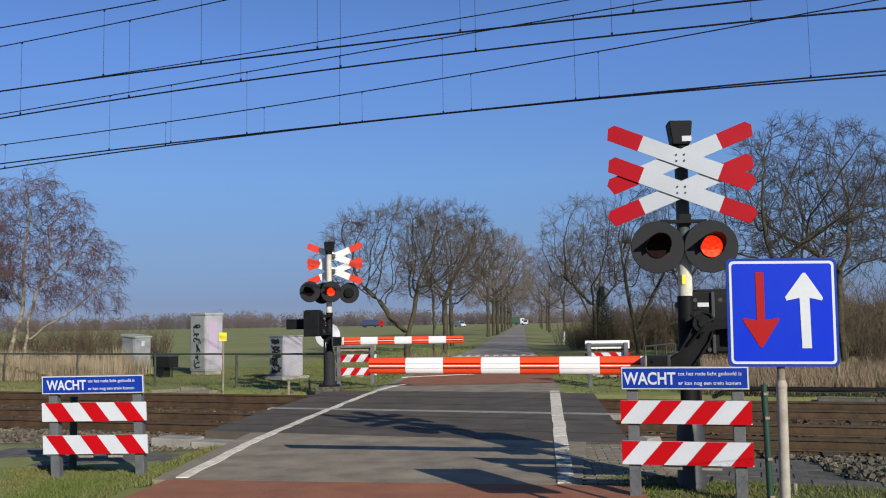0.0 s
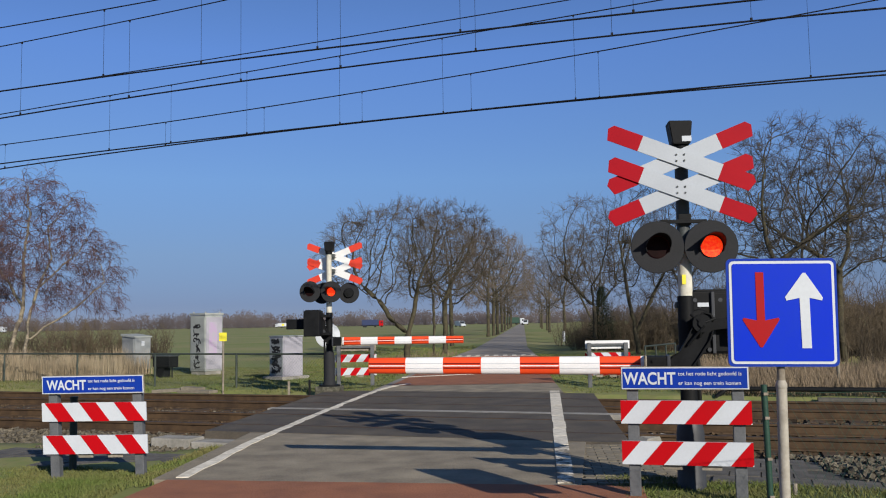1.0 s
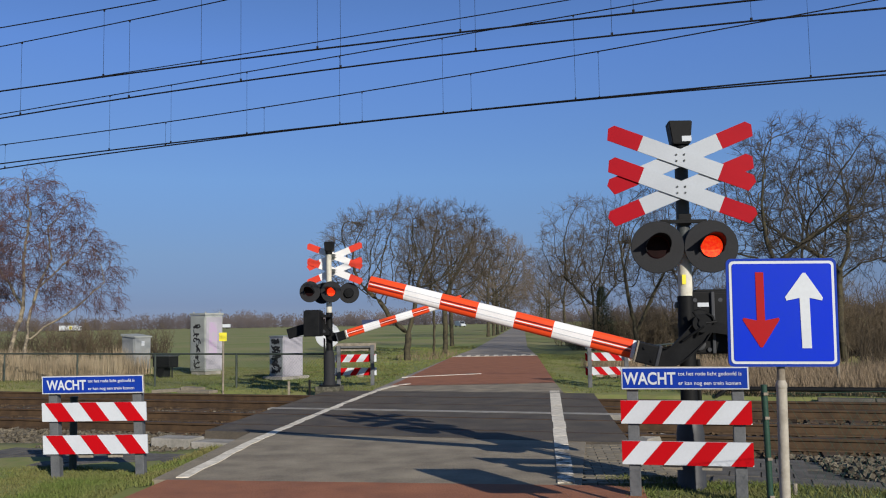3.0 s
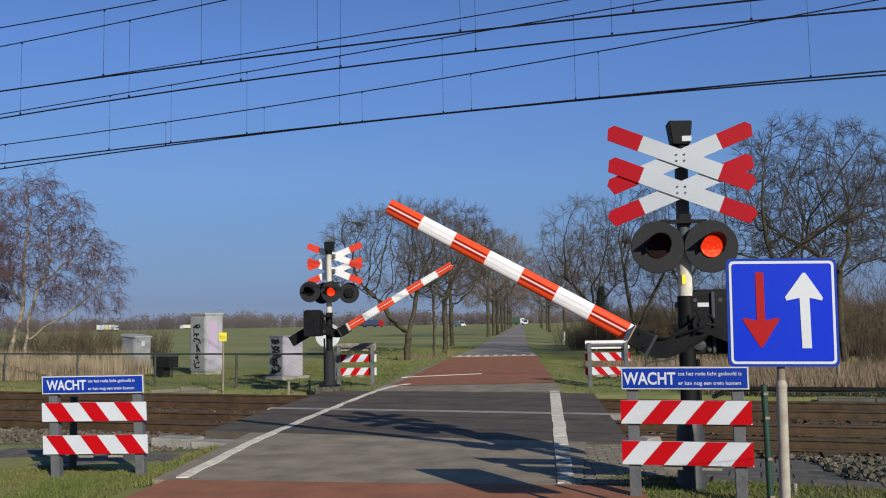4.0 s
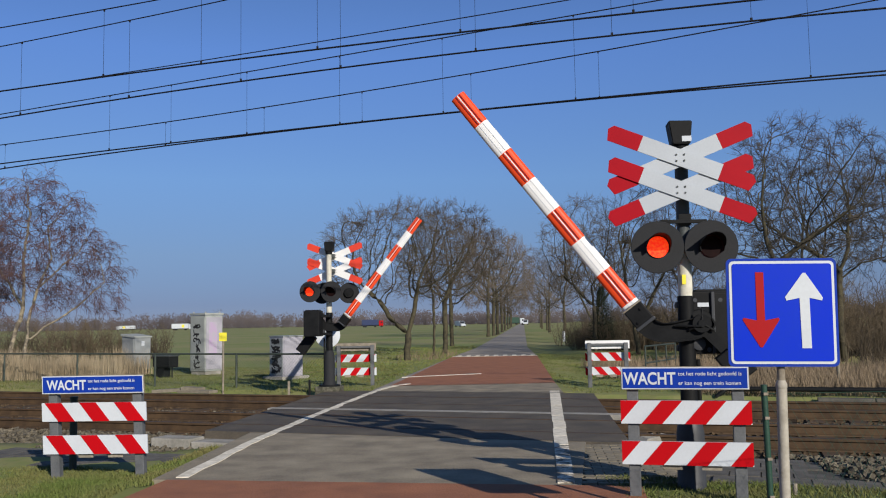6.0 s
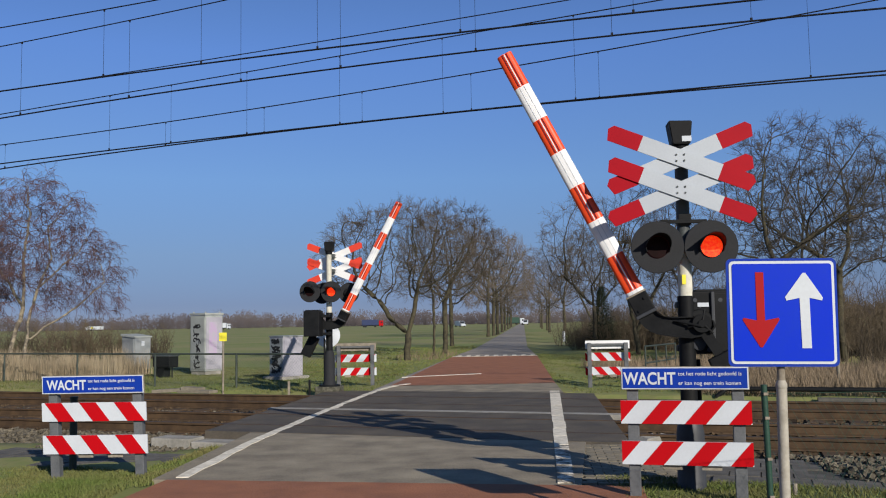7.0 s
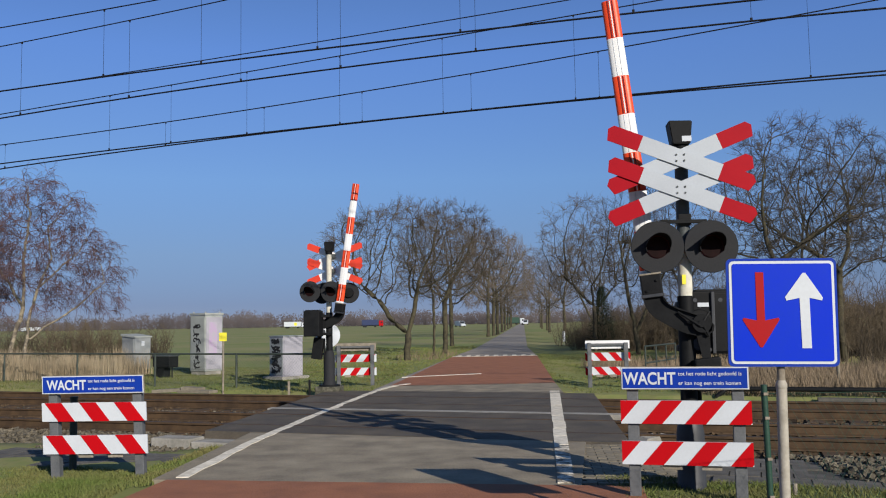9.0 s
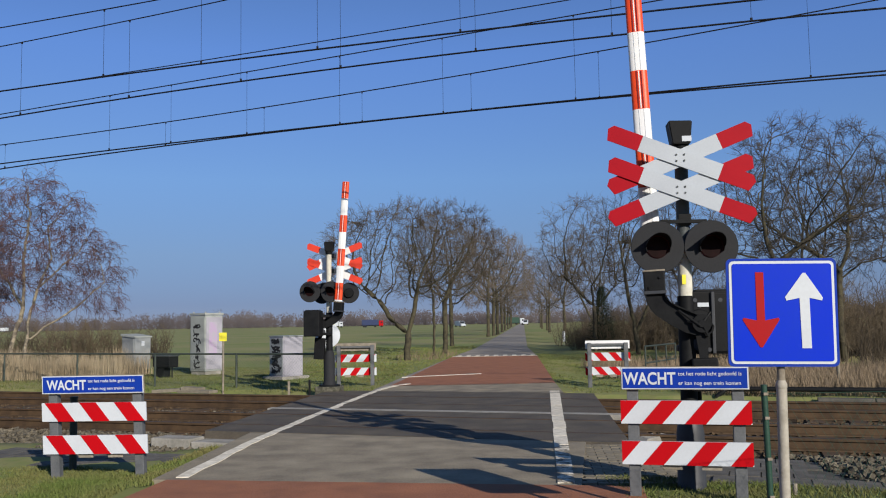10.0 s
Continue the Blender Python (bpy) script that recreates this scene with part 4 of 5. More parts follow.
    th = thing("round_sign", "round sign seen from its pale back", "traffic sign", pose(-2.82, 21.4, -0.08, 0, 0, 12))
    part("post", rod(NB(), (0, 0.04, -0.2), (0, 0.04, 1.55), 0.028, n=10), "metal", th)
    bm = NB()
    lathe(bm, [(0.0, -0.006), (0.29, -0.006), (0.3, 0.0), (0.29, 0.006), (0.0, 0.006)], 32, pose(0, 0, 1.32, 90))
    part("disc", bm, "white", th, "pale round plate", True)
    # stakes and slabs
    th = thing("stake", "short weathered wooden stake in the verge", "stake", pose(-3.4, 19.35, -0.1), group="stakes")
    part("stake_body", box(NB(), (0, 0, 0.14), (0.05, 0.05, 0.5), None, 0.006), "timber", th)
    th = thing("stake", "short dark stake in the verge", "stake", pose(-3.05, 20.0, -0.1), group="stakes")
    part("stake_body", box(NB(), (0, 0, 0.14), (0.045, 0.045, 0.45), None, 0.006), "black", th)
    th = thing("stake", "white-topped marker stake at the road verge", "stake", pose(9.3, 69.0, -0.1), group="stakes")
    part("stake_body", rod(NB(), (0, 0, -0.1), (0, 0, 0.8), 0.1, n=10), "white", th)
    th = thing("stake", "short pale stake by the path", "stake", pose(2.98, 7.7, -0.1), group="stakes")
    part("stake_body", rod(NB(), (0, 0, -0.2), (0, 0, 0.17), 0.02, n=10), "metal", th)
    th = thing("stake", "pale wooden post standing in the reeds", "stake", pose(8.4, 19.0, -0.1), group="stakes")
    part("stake_body", rod(NB(), (0, 0, -0.2), (0, 0, 0.7), 0.035, n=10), "timber", th)
    for i, (x, y, rz, s) in enumerate(((-6.75, 21.75, -12, (0.75, 0.35, 0.08)), (-5.95, 21.35, -26, (1.0, 0.3, 0.07)), (-6.1, 21.5, -20, (0.5, 0.3, 0.13)))):
        th = thing("plank", "loose weathered plank lying in the grass", "plank", pose(x, y, -0.02, 0, 3 * (i - 1), rz), group="loose planks")
        part("plank_body", box(NB(), (0, 0, s[2] / 2 - 0.06), s, None, 0.012), "timber", th)
    # kerb blocks at the left of the crossing
    for i, (x, y, lx) in enumerate(((-3.62, 12.06, 0.62), (-2.99, 11.82, 0.68))):
        th = thing("kerb_block", "chipped pale concrete kerb block beside the track", "kerb", pose(x, y, -0.06, 0, 0, -20), group="kerb blocks")
        part("block_body", box(NB(), (0, 0, -0.05), (lx, 0.34, 0.26 if i == 0 else 0.2), None, 0.02), "concrete", th)
    th = thing("cable_duct", "long pale concrete cable duct beside the far track", "cable duct", pose(0, 0, 0))
    for k in range(18):
        x, y = tn(1.6 + k * 1.02, 18.75)
        part("duct_cover", box(NB(), (0, 0, 0), (1.0, 0.26, 0.14), pose(x, y, -0.15, 0, 0, -19.3), 0.01), "paver", th)


    for i, (x, y, rz, sz) in enumerate(((2.62, 11.55, 20, (0.3, 0.16, 0.08)), (2.85, 11.75, -35, (0.22, 0.12, 0.07)), (2.4, 11.9, 60, (0.14, 0.1, 0.06)))):
        th = thing("concrete_fragment", "broken pale concrete fragment lying in the ballast", "concrete fragment", pose(x, y, -0.1, 8, 12 * (i - 1), rz), group="concrete fragments")
        part("fragment_body", prism(NB(), [(-sz[0] / 2, -0.05), (sz[0] / 2, -0.03), (sz[0] * 0.4, sz[2]), (-sz[0] * 0.2, sz[2] * 1.2), (-sz[0] * 0.45, sz[2] * 0.5)], -sz[1] / 2, sz[1] / 2), "concrete", th)
    th = thing("cable_pipe", "black cable pipe lying beside the far track", "pipe", pose(0, 0, 0))
    part("pipe", rod(NB(), (*tn(-0.6, 19.15), 0.05), (*tn(17.0, 19.15), 0.05), 0.05, n=12), "black", th, smooth=True)
    part("pipe_bend", rod(NB(), (*tn(-0.6, 19.15), 0.05), (*tn(-0.8, 19.1), -0.12), 0.05, n=12), "black", th, smooth=True)


fence_left()
fence_right()
cabinets()

# ---- far vehicles ----


def lorry(name, label, m, cab, cargo, length, group=""):
    th = thing(name, label, "lorry", m, group)
    L = length
    part("trailer", box(NB(), (0, 0, 2.35), (L, 2.5, 2.7), None, 0.06), cargo, th)
    part("chassis", box(NB(), (0.6, 0, 0.85), (L + 2.2, 0.9, 0.3)), "black", th)
    if cargo == "white":
        part("side_band", box(NB(), (L * 0.18, 0, 2.35), (L * 0.16, 2.52, 1.7)), "yellow", th)
    cb = part("cab", box(NB(), (L / 2 + 1.35, 0, 1.9), (2.0, 2.4, 2.6), None, 0.18), cab, th)
    part("windscreen", box(NB(), (L / 2 + 2.33, 0, 2.3), (0.06, 2.1, 0.9)), "glass", cb)
    for s in (-1, 1):
        part("side_window", box(NB(), (L / 2 + 1.6, s * 1.2, 2.3), (0.9, 0.04, 0.8)), "glass", cb)
    for x in (-L * 0.38, -L * 0.27, L * 0.3, L / 2 + 1.5):
        for s in (-1, 1):
            part("wheel", rod(NB(), (x, s * 0.9, 0.5), (x, s * 1.2, 0.5), 0.5, n=14), "rubber", th)
    return th


def van(label, m, colour):
    th = thing("van", label, "van", m, "far vans")
    prof = [(-2.4, 0.45), (2.4, 0.45), (2.45, 1.0), (1.7, 1.25), (1.15, 2.2), (-2.3, 2.3), (-2.42, 1.9)]
    bd = part("body", prism(NB(), prof, -0.95, 0.95), colour, th)
    part("windscreen", prism(NB(), [(1.68, 1.3), (1.72, 1.3), (1.22, 2.15), (1.18, 2.15)], -0.85, 0.85), "glass", bd)
    for x in (-1.5, 1.5):
        for s in (-1, 1):
            part("wheel", rod(NB(), (x, s * 0.8, 0.34), (x, s * 1.0, 0.34), 0.34, n=14), "rubber", th)
    return th


FAR_Y, MID_Y = 735.0, 500.0
lorry_a = lorry("lorry", "white lorry with a yellow side band on the far road", pose(-136, FAR_Y, 0, 0, 0, 180), "white", "white", 13.0, "far lorries")
lorry_b = lorry("lorry", "pale lorry on the far road before the woods", pose(-305, MID_Y, 0), "white", "white", 9.5, "far lorries")
lorry("lorry", "dark blue lorry standing beyond the meadow", pose(-36, 430, 0, 0, 0, 0), "red", "truckblue", 8.0, "far lorries")
van("white van standing far down beside the road", pose(5.9, 330, -0.1, 0, 0, -60), "white")
lorry("lorry", "dark green lorry crossing far down at the road end", pose(33, 430, 0), "white", "greenpost", 7.0, "far lorries")
van("white van far down the road", pose(36.8, 400, 0, 0, 0, -100), "white")

# ---- trees and plants ----


class Twigs:
    """Tapered limbs and twigs collected as plain lists."""

    def __init__(self, seed):
        self.rng = random.Random(seed)
        self.sets = {"limb": ([], []), "twig": ([], [])}

    def tube(self, key, pts, radii, n):
        vs, fs = self.sets[key]
        prev = None
        m = len(pts) - 1
        for i, p in enumerate(pts):
            d = (pts[min(i + 1, m)] - pts[max(i - 1, 0)]).normalized()
            a = d.orthogonal().normalized()
            b = d.cross(a)
            base = len(vs)
            for k in range(n):
                t = 2 * math.pi * k / n
                q = p + (a * math.cos(t) + b * math.sin(t)) * radii[i]
                vs.append((q.x, q.y, q.z))
            if prev is not None:
                for k in range(n):
                    fs.append((prev + k, prev + (k + 1) % n, base + (k + 1) % n, base + k))
            prev = base

    def spray(self, p, d, length, r, spread, droop, depth):
        """A fine twig that bends, with shorter side twigs."""
        rng = self.rng
        side = Matrix.Rotation(rng.uniform(0, 6.283), 3, d) @ d.orthogonal().normalized()
        d = (d * math.cos(spread) + side * math.sin(spread)).normalized()
        mid = p + d * length * 0.5
        d2 = (d + Vector((rng.gauss(0, 0.2), rng.gauss(0, 0.2), rng.gauss(0, 0.15) - droop))).normalized()
        end = mid + d2 * length * 0.5
        if not depth:
            # the finest twigs: three thin sides that meet in a point
            vs, fs = self.sets["twig"]
            a = d.orthogonal().normalized() * r
            b, c = d.cross(a) * 0.87 - a * 0.5, d.cross(a) * -0.87 - a * 0.5
            k = len(vs)
            vs += [tuple(p + a), tuple(p + b), tuple(p + c), tuple(end)]
            fs += [(k, k + 1, k + 3), (k + 1, k + 2, k + 3), (k + 2, k, k + 3)]
        else:
            self.tube("twig", [p, mid, end], [r, r * 0.8, r * 0.45], 3)
            for q in (mid, p.lerp(mid, 0.5), mid.lerp(end, 0.6)):
                self.spray(q, d2, length * rng.uniform(0.45, 0.75), r * 0.8, rng.uniform(0.4, 1.0), droop, depth - 1)

    def colonise(self, stems, lobes, points, step, reach, kill, tip, power, sway, rise):
        """Branches that share out the room of the crown among them, from the given stems into the lobes
        (centre and half-widths); they thicken towards the root with the wood that they carry."""
        rs_ = np.random.RandomState(self.rng.randrange(10 ** 6))
        pos, par = [], []
        for line in stems:
            link_to = -1
            if pos:
                link_to = min(range(len(pos)), key=lambda k: (Vector(pos[k]) - Vector(line[0])).length)
            for a, b in zip(line, line[1:]):
                a, b = Vector(a), Vector(b)
                n = max(1, round((b - a).length / step))
                for k in range(n + 1):
                    if k == 0 and (a - Vector(line[0])).length > 0:
                        continue
                    q = a.lerp(b, k / n)
                    if k:
                        q = q + Vector(rs_.normal(0, 0.028 * sway, 3))
                    pos.append(tuple(q))
                    par.append(link_to)
                    link_to = len(pos) - 1
        vol = [l[3] * l[4] * l[5] for l in lobes]
        att = []
        for l, v in zip(lobes, vol):
            n = int(points * v / sum(vol))
            u = rs_.normal(size=(n, 3))
            u /= np.linalg.norm(u, axis=1)[:, None]
            u *= (rs_.rand(n, 1) ** 0.30) * (1 + 0.045 * rs_.normal(size=(n, 1)))
            att.append(u * np.array(l[3:6]) + np.array(l[:3]))
        att = np.concatenate(att)
        P = np.array(pos)
        d = np.linalg.norm(att[:, None] - P[None], axis=2)
        near, nd = d.argmin(1), d.min(1)
        for _ in range(80):
            act = nd < reach
            if not act.any() or len(par) > 5000:
                break
            way = att[act] - P[near[act]]
            way /= np.linalg.norm(way, axis=1)[:, None] + 1e-9
            total = np.zeros_like(P)
            np.add.at(total, near[act], way)
            ids = np.unique(near[act])
            g = total[ids]
            g /= np.linalg.norm(g, axis=1)[:, None] + 1e-9
            g += rs_.normal(0, 0.30 * sway, g.shape) + np.array((0, 0, rise))
            g /= np.linalg.norm(g, axis=1)[:, None] + 1e-9
            fresh = P[ids] + g * step
            off = len(P)
            P = np.concatenate([P, fresh])
            par += [int(k) for k in ids]
            d = np.linalg.norm(att[:, None] - fresh[None], axis=2)
            k = d.argmin(1)
            best = d[np.arange(len(att)), k]
            closer = best < nd
            near[closer], nd[closer] = off + k[closer], best[closer]
            keep = nd > kill
            att, near, nd = att[keep], near[keep], nd[keep]
            if len(att) == 0:
                break
        n = len(par)
        acc = np.zeros(n)
        kids = [[] for _ in range(n)]
        rad = np.zeros(n)
        for i in range(n - 1, -1, -1):
            rad[i] = max(tip, acc[i] ** (1 / power))
            if par[i] >= 0:
                acc[par[i]] += rad[i] ** power
                kids[par[i]].append(i)
        P = [Vector(p) for p in P]
        starts = [i for i in range(n) if par[i] < 0]
        while starts:
            i = starts.pop()
            line, radii = ([P[par[i]]], [rad[i]]) if par[i] >= 0 else ([], [])
            while True:
                line.append(P[i])
                radii.append(rad[i])
                if not kids[i]:
                    break
                main = max(kids[i], key=lambda k: rad[k])
                starts += [k for k in kids[i] if k != main]
                i = main
            if len(line) < 2:
                continue
            big = max(radii)
            if big < 0.022:
                self.tube("twig", line, radii, 3)
            else:
                if radii[0] > 0.12:
                    radii[0] *= 1.35
                self.tube("limb", line, radii, 8 if big > 0.08 else 5)
        thin = [i for i in range(n) if par[i] >= 0 and rad[i] < 0.0185]
        return [(P[i], (P[i] - P[par[i]]).normalized(), not kids[i]) for i in thin]


def tree(name, label, seed, stems, lobes, mats, m, group, points=800, step=0.26, twig=(0.28, 0.6), count=2, droop=0.0, thick=0.0065, tip=0.0095, power=2.03, sway=0.45, rise=0.05, depth=1, inner=0.72):
    g = Twigs(seed)
    tips = g.colonise(stems, lobes, points, step, 2.6, 1.55 * step, tip, power, sway, rise)
    for p, d, end in tips:
        deep = min(math.sqrt(((p.x - l[0]) / l[3]) ** 2 + ((p.y - l[1]) / l[4]) ** 2 + ((p.z - l[2]) / l[5]) ** 2) for l in lobes)
        if deep < inner:
            continue
        for _ in range(count + (2 if end else 0)):
            g.spray(p, d, g.rng.uniform(*twig), thick, g.rng.uniform(0.25, 0.95), droop, depth + (1 if end else 0))
    return finish_tree(name, label, g, mats, m, group)


def finish_tree(name, label, g, mats, m, group):
    th = thing(name, label, name.replace("_", " "), m, group)
    for nm, key, mt in (("trunk", "limb", mats[0]), ("crown", "twig", mats[1])):
        if g.sets[key][0]:
            ob = raw(nm, *g.sets[key], mt, th)
            for p in ob.data.polygons:
                p.use_smooth = True
    return th


def place(x, y, s, rz, z=-0.12):
    return pose(x, y, z, 0, 0, rz) @ Matrix.Scale(s, 4)


OAK_L = "bare winter oak with mossy trunk on the grass verge"
oak_a = tree("oak_tree", "bare leaning oak with forked mossy trunk on the grass verge", 3,
             [[(0, 0, -0.1), (-0.02, 0, 0.5), (0.05, 0, 1.15), (0.32, 0, 2.2), (0.5, 0.05, 3.2)], [(0.05, 0, 1.15), (-0.65, 0.1, 1.75), (-1.2, 0, 2.6), (-2.0, 0.1, 3.4)]],
             [(-0.25, 0, 4.8, 3.6, 3.0, 2.15), (-2.4, 0, 4.2, 1.4, 1.4, 1.3)], ("bark_green", "twig"), place(-1.62, 38.6, 1.0, 0), "roadside trees", points=1500, count=3)
oak_b = tree("oak_tree", OAK_L, 11, [[(0, 0, -0.1), (0.03, 0, 1.4), (0.0, 0, 2.7), (0.25, 0, 3.4)]],
             [(0.35, 0, 5.35, 2.7, 2.6, 2.6)], ("bark_green", "twig"), place(0.03, 46.0, 1.0, 0), "roadside trees", points=1100, count=3)
tree("oak_tree", "slender young bare oak on the grass verge", 13, [[(0, 0, -0.1), (0.05, 0, 1.2), (0.0, 0, 2.6)]],
     [(0.0, 0, 4.5, 1.3, 1.3, 2.2)], ("bark_green", "twig"), place(-0.52, 43.0, 1.0, 0), "roadside trees", points=400)
# this oak and its copies carry the twig colour lightened for distance haze
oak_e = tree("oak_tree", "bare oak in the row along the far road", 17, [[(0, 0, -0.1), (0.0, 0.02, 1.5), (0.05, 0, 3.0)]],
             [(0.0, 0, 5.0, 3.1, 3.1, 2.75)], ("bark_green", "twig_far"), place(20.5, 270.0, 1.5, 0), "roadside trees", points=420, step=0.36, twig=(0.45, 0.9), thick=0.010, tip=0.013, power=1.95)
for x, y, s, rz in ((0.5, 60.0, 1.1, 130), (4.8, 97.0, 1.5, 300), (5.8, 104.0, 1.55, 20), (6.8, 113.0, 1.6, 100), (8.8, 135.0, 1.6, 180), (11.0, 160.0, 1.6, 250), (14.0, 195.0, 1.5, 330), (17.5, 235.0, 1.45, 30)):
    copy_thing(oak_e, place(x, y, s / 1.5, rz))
oak_c = tree("oak_tree", "large dark bare oak with spreading limbs behind reeds", 21,
             [[(0, 0, -0.1), (0.08, 0, 1.6), (0.0, 0, 3.3), (-0.3, 0, 4.0), (-0.35, 0.1, 4.7)], [(0.0, 0, 3.3), (0.55, 0, 3.75), (1.3, 0.1, 4.3)], [(0.05, 0, 2.9), (-0.7, -0.2, 3.5), (-1.5, -0.2, 3.7)]],
             [(1.15, 0, 5.75, 3.0, 2.8, 2.4), (-0.9, 0, 4.4, 1.3, 1.5, 1.1), (2.9, 0, 4.4, 1.5, 1.6, 1.3)], ("bark_green", "twig_dark"), place(10.78, 28.4, 1.0, 0), "roadside trees", points=1100, step=0.28, count=4, twig=(0.2, 0.48), thick=0.006, inner=0.7)
oak_d = tree("oak_tree", "dark bare oak among brushwood", 29, [[(0, 0, -0.1), (0.05, 0, 1.3), (0.02, 0, 2.3), (-0.1, 0, 3.4)], [(0.02, 0, 2.3), (-0.8, 0, 3.2), (-1.5, 0, 3.9)]],
             [(-0.45, 0, 5.5, 2.45, 2.3, 2.65)], ("bark", "twig"), place(7.8, 46.0, 1.0, 0), "roadside trees", points=800, count=2)
oak_f = tree("oak_tree", "bare oak with a trunk forked low beside the brushwood", 37, [[(0, 0, -0.1), (-0.1, 0, 1.0), (-0.35, 0, 2.4), (-0.5, 0, 3.6)], [(-0.1, 0, 1.0), (0.5, 0.1, 2.2), (1.1, 0, 3.4)]],
             [(0.7, 0, 5.1, 2.6, 2.4, 2.65)], ("bark_green", "twig_dark"), place(8.75, 40.0, 1.0, 0), "roadside trees", points=800, count=2)
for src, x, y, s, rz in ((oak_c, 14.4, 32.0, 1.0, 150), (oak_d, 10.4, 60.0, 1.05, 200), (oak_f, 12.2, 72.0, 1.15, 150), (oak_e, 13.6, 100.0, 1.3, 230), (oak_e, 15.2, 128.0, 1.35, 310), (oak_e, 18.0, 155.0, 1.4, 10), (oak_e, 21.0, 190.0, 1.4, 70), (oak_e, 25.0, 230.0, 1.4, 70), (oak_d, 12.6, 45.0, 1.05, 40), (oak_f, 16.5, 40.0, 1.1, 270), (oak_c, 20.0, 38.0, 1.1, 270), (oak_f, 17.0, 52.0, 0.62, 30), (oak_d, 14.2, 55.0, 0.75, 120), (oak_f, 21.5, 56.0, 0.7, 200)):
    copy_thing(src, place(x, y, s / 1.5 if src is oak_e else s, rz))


def conifer():
    g = Twigs(43)
    g.tube("limb", [Vector((0, 0, -0.1)), Vector((0.02, 0, 1.5)), Vector((0, 0, 3.4))], [0.07, 0.05, 0.015], 7)
    for k in range(260):
        f = (k + g.rng.random()) / 260
        a, z = k * 2.4, 0.15 + 3.2 * f
        reach_ = 0.95 * (1 - f) + 0.08
        d = Vector((math.cos(a), math.sin(a), 0.25)).normalized()
        tip_ = Vector((0, 0, z)) + d * reach_ * g.rng.uniform(0.7, 1.1)
        g.tube("twig", [Vector((0, 0, z)), tip_], [0.012, 0.006], 3)
        for q in (0.35, 0.55, 0.75, 0.95):
            for _ in range(2):
                g.spray(Vector((0, 0, z)).lerp(tip_, q), d, g.rng.uniform(0.14, 0.26), 0.012, g.rng.uniform(0.4, 1.1), 0.1, 0)
    return finish_tree("conifer", "small dark evergreen among the bare trees", g, ("bark", "needles"), place(8.3, 46.5, 1.0, 0), "roadside trees")


conifer()
birch = tree("birch_tree", "bare birch with pale forked stems and purplish twigs", 5,
             [[(-0.3, 0, 0), (-0.08, 0, 1.9), (0.17, 0, 3.0), (0.63, 0.1, 4.1), (0.5, 0, 5.2)], [(-0.85, 0.2, 0), (-0.8, 0.2, 0.9), (-0.38, 0.2, 2.35), (-0.34, 0.1, 4.4), (-0.1, 0, 5.6)], [(0.0, 0, 1.3), (0.5, -0.1, 1.7), (1.45, -0.1, 2.25), (2.5, 0, 3.2)], [(0.17, 0, 3.0), (0.7, 0.2, 3.6), (1.4, 0.2, 4.2)], [(-0.38, 0.2, 2.35), (-1.0, 0.2, 3.4), (-1.6, 0, 4.4)]],
             [(0.1, 0, 5.45, 1.75, 1.6, 1.65), (0.9, 0, 3.9, 2.0, 1.6, 1.6), (2.35, 0, 3.0, 1.05, 1.0, 0.95), (-1.5, 0, 4.2, 1.5, 1.5, 2.1)], ("birch", "birch_twig"), place(-14.3, 30.6, 1.0, 0), "lineside birches",
             points=1900, step=0.2, twig=(0.3, 0.6), count=2, droop=0.75, inner=0.3, thick=0.0068, tip=0.0066, power=2.12, sway=0.5, rise=0.1)
copy_thing(birch, place(-18.6, 33.5, 0.95, 140))


def bush_shape(seed):
    g = Twigs(seed)
    rng = g.rng
    for _ in range(40):
        p = Vector((rng.uniform(-0.7, 0.7), rng.uniform(-0.7, 0.7), 0))
        d = Vector((rng.uniform(-0.4, 0.4), rng.uniform(-0.4, 0.4), 1)).normalized()
        line, n = [p], 5
        length = rng.uniform(0.9, 1.9)
        for k in range(n):
            d = (d + Vector((rng.gauss(0, 0.16), rng.gauss(0, 0.16), 0.04))).normalized()
            line.append(line[-1] + d * length / n)
        g.tube("limb", line, [0.013 - 0.0016 * k for k in range(n + 1)], 4)
        for k in range(1, n + 1):
            for _ in range(2):
                g.spray(line[k], d, length * rng.uniform(0.16, 0.32), 0.006, rng.uniform(0.3, 0.9), 0.0, 1)
    return g


bush = finish_tree("bush", "leafless brown bush in the rough verge", bush_shape(31), ("brush", "brush"), place(7.9, 49.5, 0.7, 0), "verge bushes")
rb = random.Random(77)
spots = [(8.2 + 0.62 * k, 45.0 + 5 * rb.random(), 0.9 + 0.9 * rb.random()) for k in range(14)]
spots += [(7.2, 48.5, 0.6), (8.4, 46.5, 0.6), (9.2, 49.0, 0.75), (10.0, 47.5, 0.8), (10.8, 43.5, 0.6), (11.6, 45.5, 0.8), (8.4, 53.0, 0.8), (9.4, 58.0, 0.9), (10.8, 66.0, 1.0)]
spots += [(9.8 + k * 0.6, 31.0 + 3.0 * rb.random() + k * 0.15, 1.3 + 0.8 * rb.random()) for k in range(20)]
spots += [(12.4 + k * 0.9, 25.5 + 2.0 * rb.random(), 1.0 + 0.7 * rb.random()) for k in range(7)]
spots += [(-13.2, 29.9, 0.6), (-15.0, 29.6, 0.8), (-16.4, 30.2, 0.9), (-12.0, 33.5, 0.6), (-18.0, 31.0, 1.0)]
spots += [(7.6 + 0.55 * k, 50 + 7 * rb.random(), 1.2 + 0.9 * rb.random()) for k in range(12)]
spots += [(11.5 + 0.9 * k, 36 + 4 * rb.random(), 1.6 + 0.8 * rb.random()) for k in range(10)]
